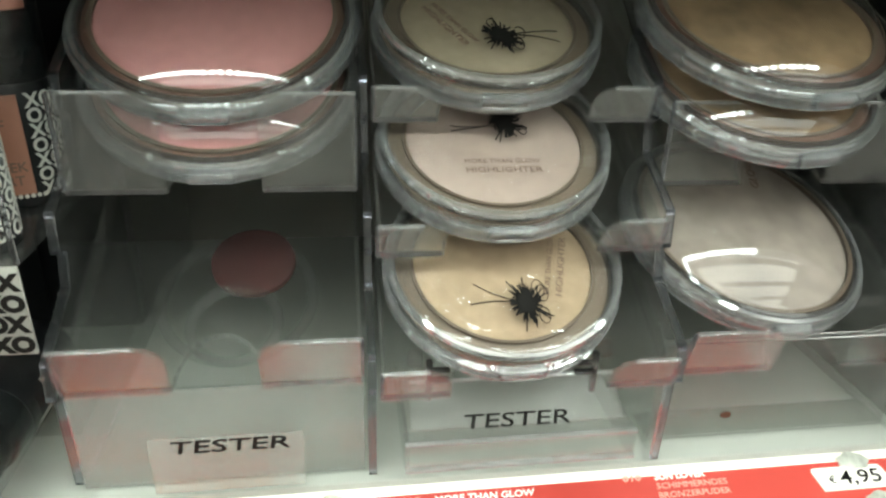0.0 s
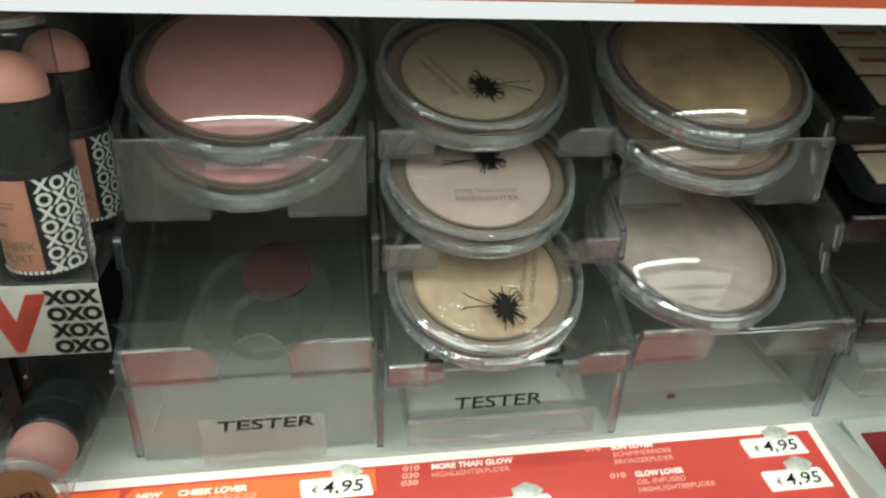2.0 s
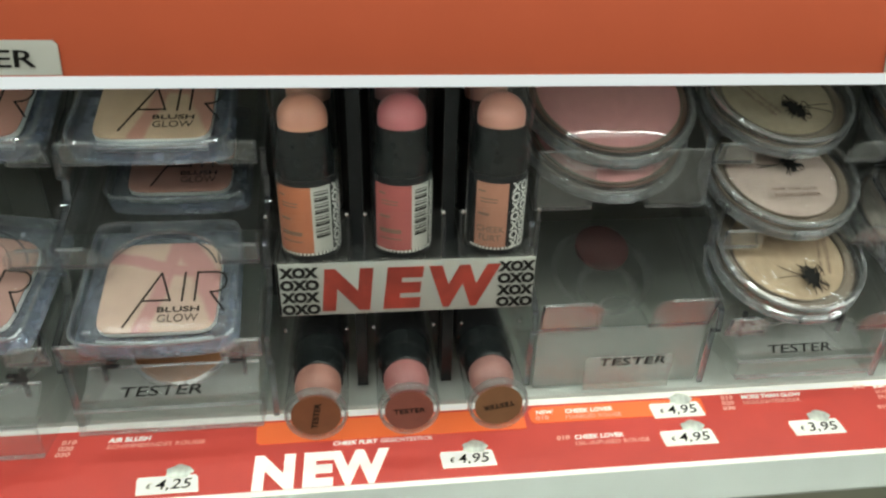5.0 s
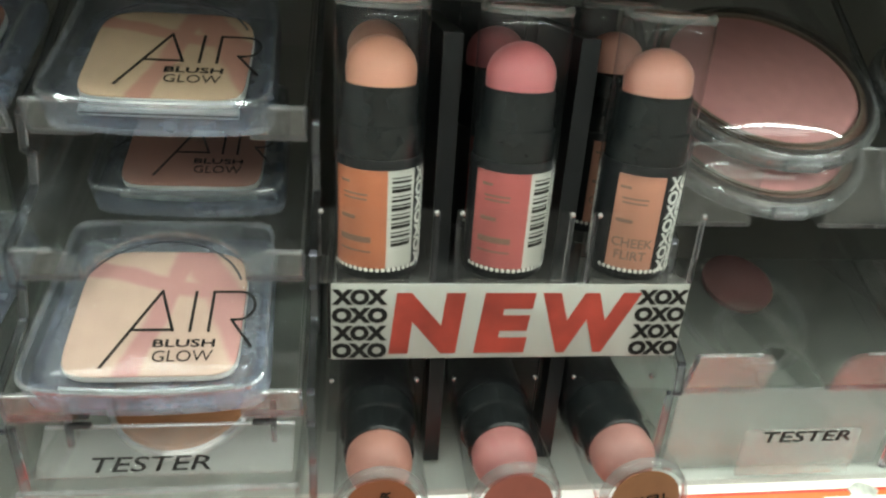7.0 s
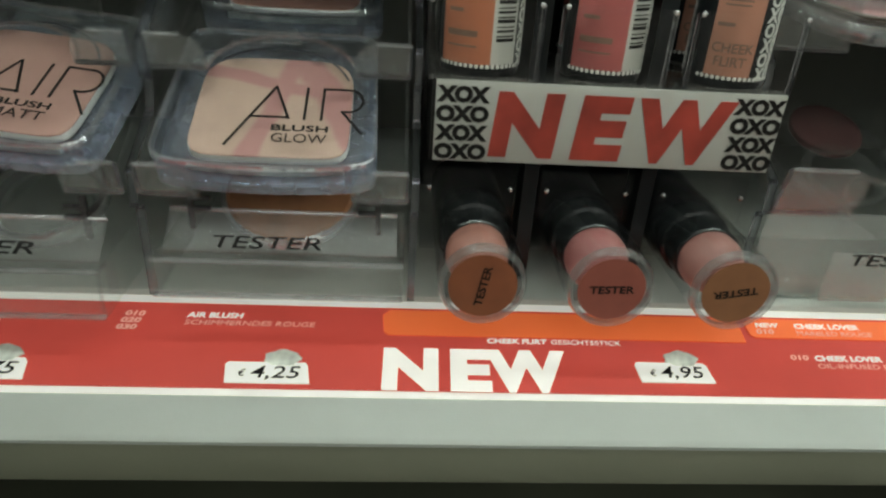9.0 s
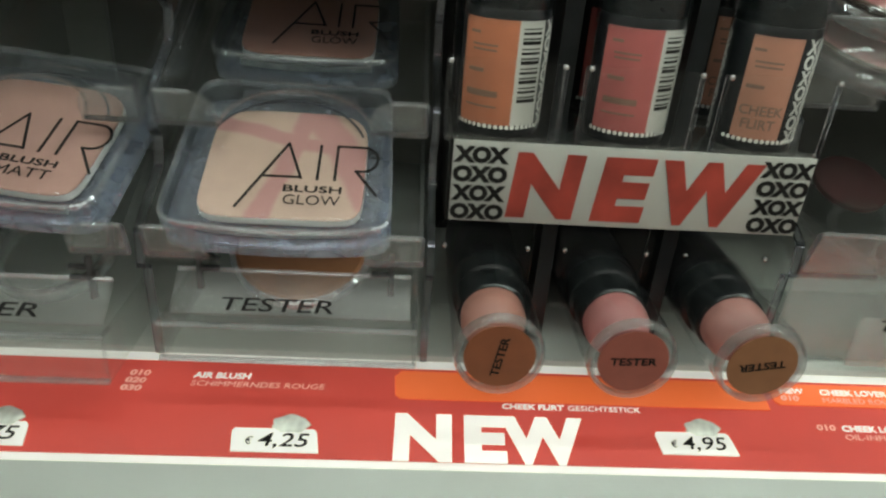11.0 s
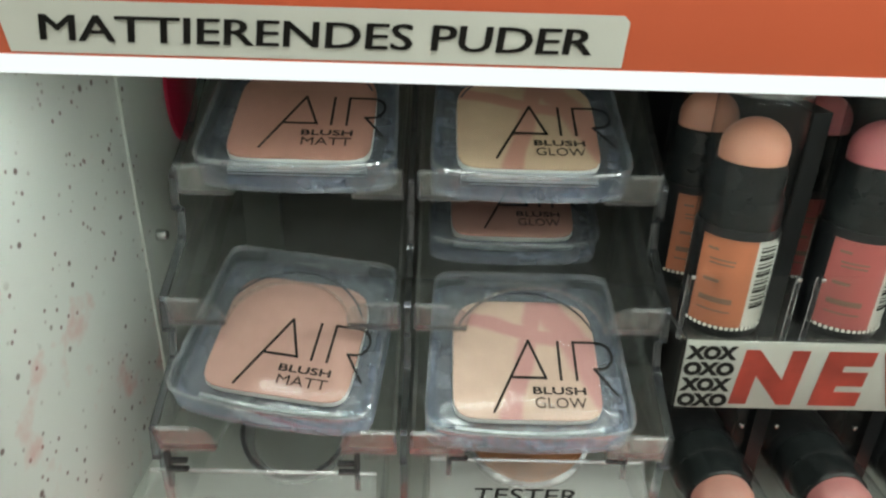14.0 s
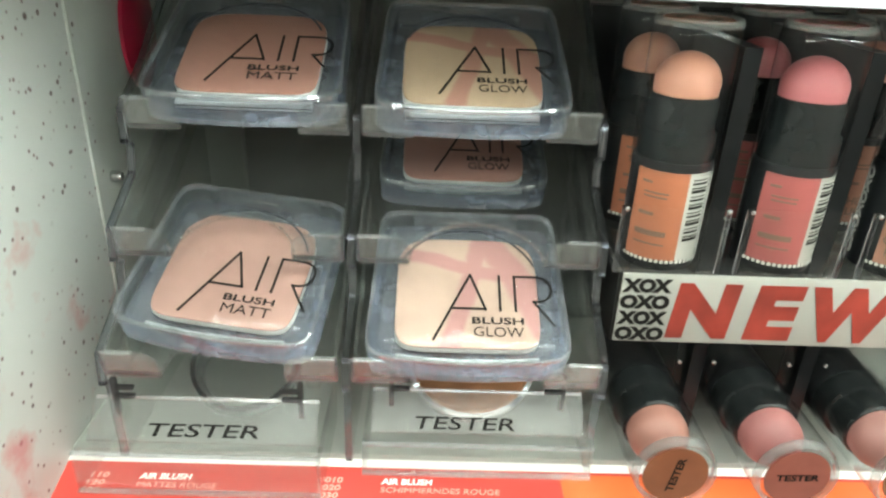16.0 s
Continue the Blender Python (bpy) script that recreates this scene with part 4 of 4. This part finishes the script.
for lift in (0.0, -0.0150):
    round_compact(on_tray(3, -0.0350, 0.1997, thick=0.0128, lift=lift) @ pose(0, 0, 0, 4), 0.0380, 0.0314, PINK, "large round clear compact of rose blush in a stack", "rose blush compacts", 0.0050, 0.0068, 0.0030, ring=ROSEBROWN)
    round_compact(on_tray(3, 0.1158, 0.1848, 6.0, thick=0.0128, lift=lift + 0.0110), 0.0360, 0.0288, BRONZE, "large round clear compact of shimmering bronzer in a stack", "bronzer compacts", 0.0050, 0.0068, 0.0030, ring=ROSEBROWN)
g = round_compact(slope_at(0.1170, 0.1755, 1.1850) @ pose(0, 0, 0, 0, 5, 0) @ Matrix.Translation((0, 0, -0.012)), 0.0372, 0.0322, PEARL, "round domed compact of pearl highlighter leaning askew in its tray", "", 0.0062, 0.0085, 0.0115, ball=True)
lettering("GLOW", 0.0036, BROWNINK, g, pose(0.001, 0.009, 0.0200, 0, 0, 80), 0.0, fit=0.012)
# Dark red disc added for a blurred reflection; its dimness is in the colour.
rs = thing("rose_reflection", slope_at(-0.0300, 0.1950, 1.1640), "dark red disc standing in for a blurred rose reflection", "tester compact")
part("powder", lathe([(0, 0), (0.0125, 0), (0.0125, 0.002), (0.0110, 0.003), (0, 0.003)], 40), powder("dim_reflection_red", (0.065, 0.022, 0.021)), rs)


# ---- face sticks ----
R = 0.0115


def face_stick(m, bullet, label_mat, turn, text, tester=None, sticker=None, barcode=True):
    """Face stick standing along local z: black body with a wrap label, coloured bullet, long clear cap."""
    s = thing("face_stick", m, text, "face stick", "face sticks" if not tester else "tester face sticks")
    body = part("body", lathe([(0, 0), (R * 0.93, 0), (R * 0.96, 0.0008), (R * 0.96, 0.0305), (R * 0.93, 0.0318), (0, 0.0318)], 48), BLACK, s, "black body")
    lab = part("label", arc_patch(R * 0.965, 0.0150 if barcode else 0.0125, 0.0035, 0.0295, turn - 0.05), label_mat, body, "coloured wrap label")
    for i, (u, v, wd, hh) in enumerate(((-0.003, 0.0258, 0.0030, 0.0007), (0.000, 0.0230, 0.0070, 0.0005), (0.000, 0.0218, 0.0066, 0.0005), (-0.002, 0.0165, 0.0045, 0.0010), (0.0, 0.0105, 0.0090, 0.0016), (0.0, 0.0078, 0.0090, 0.0005))[:6 if barcode else 4]):
        part("print_bar", arc_patch(R * 0.965 + 0.0002, wd, v, v + hh, turn - 0.05 + (u - 0.001) / R, 0.00008, 6), BROWNINK, lab)
    if not barcode:
        for word, v in (("CHEEK", 0.0098), ("FLIRT", 0.0062)):
            bm = letters(word, 0.0036, 0.02, depth=0.00004)
            bmesh.ops.translate(bm, vec=(0, v, 0), verts=bm.verts)
            part("lettering", wrap(bm, R * 0.965 + 0.0003, turn - 0.05), BROWNINK, lab, "brown printed word")
    if barcode:
        code = part("barcode_field", arc_patch(R * 0.965, 0.0078, 0.0035, 0.0295, turn + 0.96), CARD, body, "white barcode field")
    for i in range(16 if barcode else 0):
        w = (0.0009, 0.0004, 0.0006, 0.0003)[i % 4]
        part("code_bar", arc_patch(R * 0.965 + 0.0002, 0.0056, 0.0095 + i * 0.0012, 0.0095 + i * 0.0012 + w, turn + 0.96, 0.00008, 5), INK, code)
    for col in range(0 if tester is not None else 9 if barcode else 12):
        bm = bmesh.new()
        for row in range(7):
            piece = letters("XO"[(row + col) % 2], 0.0050, 0.035, depth=0.00004)
            bmesh.ops.transform(piece, matrix=pose(0, 0.0026 + row * 0.0039, 0), verts=piece.verts)
            me = bpy.data.meshes.new("tmp")
            piece.to_mesh(me)
            piece.free()
            bm.from_mesh(me)
            bpy.data.meshes.remove(me)
        part("letter_column", wrap(bm, R * 0.965 + 0.0002, turn + (1.55 if barcode else 0.82) + col * 0.36), WHITEINK, body, "white letters")
    bm = bmesh.new()
    for i in range(17):
        a = turn - 0.75 + i * 0.13
        lathe([(0, 0), (0.0006, 0.0002), (0, 0.0005)], 8, pose(0, 0, 0) @ Matrix.Rotation(a, 4, "Z") @ pose(0, -R * 0.965, 0.0030, 90), bm=bm)
    part("label_edge", bm, WHITEINK, body, "scalloped white edge")
    part("collar", lathe([(0, 0.0312), (R * 0.90, 0.0312), (R * 0.92, 0.0320), (R * 0.90, 0.0395), (R * 0.82, 0.0400), (R * 0.82, 0.0485), (R * 0.78, 0.0491), (0, 0.0491)], 48), COLLAR, s, "glossy black collar")
    part("bullet", lathe([(0, 0.0480), (R * 0.74, 0.0480), (R * 0.76, 0.0520)] + [(R * 0.76 * math.cos(a), 0.0520 + R * 0.70 * math.sin(a)) for a in [i * math.pi / 18 for i in range(1, 9)]] + [(0, 0.0520 + R * 0.70)], 48), bullet, s, "rounded colour stick")
    cap = part("cap", lathe([(R * 0.985, 0.0285), (R * 1.005, 0.0290), (R * 1.0, 0.0645), (R * 0.97, 0.0669), (R * 0.90, 0.0680), (0, 0.0680)], 64), CAPCLEAR, s, "long clear cap")
    if tester is not None:
        rim = [(R * 0.88, 0.0666), (R * 0.985, 0.0659), (R * 1.005, 0.0672), (R * 0.95, 0.0690), (R * 0.88, 0.0686), (R * 0.88, 0.0666)]
    else:
        rim = [(R * 0.90, 0.0672), (R * 0.985, 0.0668), (R * 1.005, 0.0676), (R * 0.95, 0.0689), (R * 0.90, 0.0686), (R * 0.90, 0.0672)]
    part("cap_rim", lathe(rim, 64), CAPRIM, cap, "thick clear cap end")
    dot = part("sticker", lathe([(0, 0.0681), (R * 0.78, 0.0681), (R * 0.78, 0.0684), (0, 0.0684)], 40), sticker or bullet, cap, "round colour sticker on the cap")
    if tester is not None:
        lettering("TESTER", 0.0030, INK, cap, Matrix.Translation((0, 0, 0.06855)) @ pose(0, 0, 0, 0, 0, tester) @ pose(0, -0.0010, 0), 0.02, fit=0.0118)
    else:
        part("sticker_print", lathe([(0.0035, 0.06845), (0.0060, 0.06845), (0.0060, 0.06858), (0.0035, 0.06858), (0.0035, 0.06845)], 24), BROWNINK, cap)
    return s


STICKS = ((-0.1597, STICK_A, LABEL_A, STICKER_A, -0.45, "apricot"), (-0.1250, STICK_B, LABEL_B, STICKER_B, -0.35, "rose"), (-0.0890, STICK_C, LABEL_C, STICKER_C, -0.30, "peach"))
for i, (x, bul, lab, stick, turn, word) in enumerate(STICKS):
    for row in (0, 1):
        face_stick(pose(x, 0.1600 + row * 0.0340, 1.1885), bul, lab, turn + row * 0.4, "clear-capped %s face stick standing in an acrylic holder" % word, barcode=i < 2)
TEND = ((-0.1588, 0.0, 80), (-0.1252, 0.0, 2), (-0.0920, 0.0, -170))
USED = [surface("used_%s_stick" % n, c, 0.5, vary=0.12, scale=90, bump=0.1) for n, c in (("apricot", (0.36, 0.165, 0.125)), ("rose", (0.35, 0.135, 0.125)), ("peach", (0.34, 0.165, 0.14)))]
for (x, yaw, spin), (sx, bul, lab, stick, turn, word), used in zip(TEND, STICKS, USED):
    face_stick(pose(x, 0.1155 + 0.0684, 1.1435, 90), used, lab, 0.0, "%s tester face stick lying with its capped end forward" % word, spin, stick)

holder = thing("stick_holder", pose(-0.1245, 0.148, 1.1245), "clear acrylic stick holder on a black core", "stick holder")
part("core", box(0.0960, 0.008, 0.128, (0, 0.085, 0.064)), BLACK, holder, "black core")
part("platform", box(0.0985, 0.070, 0.0016, (0, 0.0375, 0.0628), 0.0003), CLEAR, holder)
part("under_plate", box(0.0985, 0.060, 0.0016, (0, 0.0440, 0.0060), 0.0003), CLEAR, holder)
for sx in (-0.0353, -0.0004, 0.0353):
    part("front_guard", box(0.0295, 0.0012, 0.0205, (sx, 0.0009, 0.0740), 0.0003), GUARD, holder)
    part("tester_sleeve", box(0.0280, 0.0012, 0.0150, (sx, 0.0060, 0.0290), 0.0003), GUARD, holder)
    part("guard_edge", box(0.0290, 0.0016, 0.0012, (sx, 0.0010, 0.0640), 0.0003), LID, holder)
    for s in (-1, 1):
        part("guard_side", box(0.0009, 0.0014, 0.0200, (sx + s * 0.0147, 0.0008, 0.0738)), GLASSDARK, holder, "dark guard side edge")
        # Steel beads added for the glints at the clear guard and sleeve corners.
        part("stud", lathe([(0, -0.0008), (0.0007, -0.0004), (0.0007, 0.0006), (0, 0.0010)], 10, pose(sx + s * 0.0142, 0.0, 0.0835, 90)), STEEL, holder, "steel bead standing in for a glint on clear plastic")
        part("stud", lathe([(0, -0.0008), (0.0007, -0.0004), (0.0007, 0.0006), (0, 0.0010)], 10, pose(sx + s * 0.0120, 0.005, 0.0305, 90)), STEEL, holder, "steel bead standing in for a glint on clear plastic")
for sx in (-0.0176, 0.0176):
    part("core_rib", box(0.0050, 0.062, 0.125, (sx, 0.046, 0.0625)), BLACK, holder, "dark rib")
    part("lower_rib", box(0.0044, 0.010, 0.050, (sx, 0.0098, 0.026)), BLACK, holder, "dark rib")

sign = thing("promo_sign", pose(-0.1230, 0.1480, 1.1765), "white sign with bold red capitals and black letter patterns", "sign")
part("card", box(0.0975, 0.0010, 0.0228, (0, 0.0006, 0), 0.0003), SIGNCARD, sign)
for ch, cx, wide in (("N", -0.0242, 0.0200), ("E", -0.0036, 0.0158), ("W", 0.0198, 0.0278)):
    lettering(ch, 0.0232, PRINTRED, sign, pose(cx, -0.0001, -0.0082, 90), 0.06, 0.09, fit=wide)
for row in range(4):
    a, b = ("XOX", "OXO") if row % 2 == 0 else ("OXO", "XOX")
    lettering(a if row % 2 == 0 else "OXO", 0.0056, INK, sign, pose(-0.0413, -0.0001, 0.0058 - row * 0.0054, 90), 0.065, fit=0.0146)
    lettering(a if row % 2 == 0 else "OXO", 0.0056, INK, sign, pose(0.0415, -0.0001, 0.0058 - row * 0.0054, 90), 0.065, fit=0.0146)
part("side_card", box(0.0010, 0.030, 0.0228, (-0.0493, 0.0155, 0)), INK, sign, "black patterned side")

# ---- small fittings ----
bolt = thing("panel_bolt", pose(X0 + 0.0005, 0.2010, 1.1925, 0, 90), "small steel bolt in the side panel", "bolt")
part("head", lathe([(0, 0.0030), (0.0016, 0.0026), (0.0020, 0.0010), (0.0020, -0.001), (0, -0.001)], 16), STEEL, bolt)
disc = thing("crimson_disc", pose(X0 - 0.0004, 0.2385, 1.2350, 0, 90), "crimson round plastic disc on the side panel", "disc")
part("plate", lathe([(0, 0), (0.0160, 0), (0.0160, 0.002), (0.0150, 0.003), (0, 0.003)], 48, Matrix.Diagonal((1.25, 0.92, 0.6, 1))), CRIMSON, disc)
mark = thing("base_stain", pose(0.1060, 0.1485, 1.1335, 90), "small brown powder smudge on the tray front", "smudge")
part("smudge", prism(squircle(0.0016, 0.0011, 2.2, 16), 0, 0.0003), powder("smudge_brown", (0.12, 0.06, 0.04)), mark)
gp = thing("acrylic_shield", pose(0.1220, 0.1505, 1.1245), "clear acrylic front panel under the leaning compact", "panel")
part("panel", box(0.0760, 0.0014, 0.0330, (0, 0, 0.0165), 0.0003), PLATE, gp)
part("top_edge", box(0.0760, 0.0016, 0.0012, (0, 0, 0.0333), 0.0003), GLASS, gp, "bright upper edge")
part("foot", box(0.0760, 0.0100, 0.0012, (0, 0.0056, 0.0008), 0.0003), CLEAR, gp)

# neighbouring module: trays, palettes, tester word, black tube
# Clear sheets swapped for a dark tint where this module gets no light.
dimmed = [divider(x, 0.012) for x in (0.1660, 0.2420)] + [tray(0.1670, 0.2410, k, 0.012, 0.0105, 0.026) for k in (1, 2, 3)]
for ob in dimmed:
    tagged(ob, "dark smoked acrylic %s of the neighbouring module" % ob.name.split(".")[0].replace("_", " "), "divider" if "divider" in ob.name else "display tray")
    for piece in ob.children:
        if piece.data.materials[0] in (CLEAR, FLOORCLEAR, TAB):
            piece.data.materials[0] = SHADED
# Black sheet added to deepen the darkness behind these trays.
nback = link_mesh("wall_back_neighbour", box(0.30, 0.004, 0.140, (0.315, 0.300, 1.195)), BLACK)
tagged(nback, "black sheet added for the darkness behind the neighbouring trays", "wall", kind="structure")
for lv in (2, 3):
    pm = slope_at(0.2060, 0.1950 + 0.01 * (lv - 2), top_z(lv, 0.195 + 0.01 * (lv - 2)) - 0.012)
    pal = thing("powder_palette", pm, "cream powder palette in a dark case with red print", "palette", "powder palettes")
    part("case", prism(squircle(0.0300, 0.0270, 8), 0, 0.007, 0.001), BLACK, pal, "dark case")
    for i in (-1, 1):
        for j in (-1, 0, 1):
            part("pan", box(0.0245, 0.0145, 0.0010, (i * 0.0135, j * 0.0165, 0.0074), 0.0003), BEIGE, pal, "cream powder pan")
    part("print_bar", box(0.016, 0.0020, 0.0002, (-0.0135, 0.0165, 0.0080)), PRINTRED, pal)
    part("print_bar", box(0.016, 0.0020, 0.0002, (-0.0135, 0.0, 0.0080)), PRINTRED, pal)
tester_stand(0.1720, 0.2380, 0.1400, 1.1450, -0.002, 0.0035, 0.0280, 0.0105)
tube = thing("mascara_tube", pose(0.1850, 0.1150, 1.1150), "black cosmetic tube standing on the neighbouring strip", "tube")
part("barrel", lathe([(0, 0), (0.0055, 0), (0.0065, 0.001), (0.0065, 0.0240), (0.0055, 0.0262), (0, 0.0265)], 32), BLACK, tube)

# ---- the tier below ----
# Near-black olive puts the shade under the ledge into shelf and back sheet.
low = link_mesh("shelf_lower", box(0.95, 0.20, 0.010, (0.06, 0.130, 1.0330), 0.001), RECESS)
tagged(low, "lower shelf with small bottles, shade in its dark colour", "shelf", kind="structure")
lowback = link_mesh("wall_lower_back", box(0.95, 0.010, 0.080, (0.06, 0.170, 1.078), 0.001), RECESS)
tagged(lowback, "back sheet coloured dark for the shade under the ledge", "wall", kind="structure")
glass = thing("glass_front", pose(0.06, 0.0775, 1.0380), "clear glass front edge of the lower shelf", "glass edge")
part("pane", box(0.95, 0.0026, 0.0655, (0, 0, 0.03275), 0.0006), CLEAR, glass)
# Opaque strip paints the line of light along the glass edge.
part("edge_glint", box(0.95, 0.0028, 0.0013, (0, 0, 0.0662), 0.0004), FRAME_DARK, glass, "opaque olive-grey strip standing in for the edge glint")
part("clamp", box(0.0420, 0.0040, 0.0100, (-0.1180, -0.0005, 0.0620), 0.0008), FRAME_DARK, glass, "olive-grey clamp")


def small_bottle(m, body, label, seed):
    b = thing("nail_polish_bottle", m, label, "bottle", "small bottles")
    part("glass_body", prism(squircle(0.0066, 0.0062, 6, 32), 0, 0.034, 0.002), body, b)
    part("cap", lathe([(0, 0.034), (0.0048, 0.034), (0.0048, 0.0585), (0.0040, 0.0595), (0, 0.0595)], 24), BLACK if seed % 2 else body, b, "cap")
    if seed % 3:
        tag = part("tag", box(0.0092, 0.0085, 0.0005, (0, -0.0004, 0.0600), 0.0002), CARD, b, "white top label")
        part("print_bar", box(0.0009, 0.0040, 0.0002, (0.001, -0.0004, 0.0604)), INK, tag)
    return b


POLISH = [surface("polish_wine", (0.12, 0.008, 0.02), 0.1, coat=1), surface("polish_black", (0.01, 0.01, 0.012), 0.1, coat=1), surface("polish_brick", (0.20, 0.03, 0.02), 0.1, coat=1)]
for i in range(18):
    small_bottle(pose(0.022 + i * 0.0158, 0.0868 + 0.0006 * ((i * 7) % 3), 1.0382, 0, 0, (i * 37) % 16 - 8), POLISH[i % 3], "small %s nail polish bottle behind the glass edge" % ("wine-red", "black", "brick-red")[i % 3], i)

# ---- the shop round the fixture ----
for nm, sx, sy, sz, at, mat, lab in (("floor", 6, 6, 0.1, (0, -1.5, -0.05), FLOORING, "grey shop floor"), ("ceiling", 6, 6, 0.1, (0, -1.5, 2.95), STOREWALL, "pale shop ceiling"),
                                     ("wall_north", 6, 0.1, 2.9, (0, 1.45, 1.45), STOREWALL, "pale shop wall"), ("wall_south", 6, 0.1, 2.9, (0, -4.45, 1.45), STOREWALL, "pale shop wall"),
                                     ("wall_west", 0.1, 5.8, 2.9, (-2.95, -1.5, 1.45), STOREWALL, "pale shop wall"), ("wall_east", 0.1, 5.8, 2.9, (2.95, -1.5, 1.45), STOREWALL, "pale shop wall")):
    tagged(link_mesh(nm, box(sx, sy, sz, at), mat), lab, nm.split("_")[0], kind="structure")
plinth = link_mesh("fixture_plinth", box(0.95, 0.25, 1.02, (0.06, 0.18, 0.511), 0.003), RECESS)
tagged(plinth, "dark body of the display stand below the shelves", "stand", kind="structure")
# Unseen long panels, added as soft fill for the fascia and trays.
for x in (0.0,):
    for y in (-0.6, -1.4, -2.2, -3.0):
        cl = thing("ceiling_light", pose(x, y, 2.895), "unseen flat white ceiling panel added for soft fill light", "ceiling light", "ceiling lights")
        part("frame", box(5.46, 0.66, 0.02, (0, 0, -0.005), 0.003), WHITE, cl)
        part("diffuser", box(5.40, 0.60, 0.006, (0, 0, -0.018)), PANEL, cl, "lit diffuser")
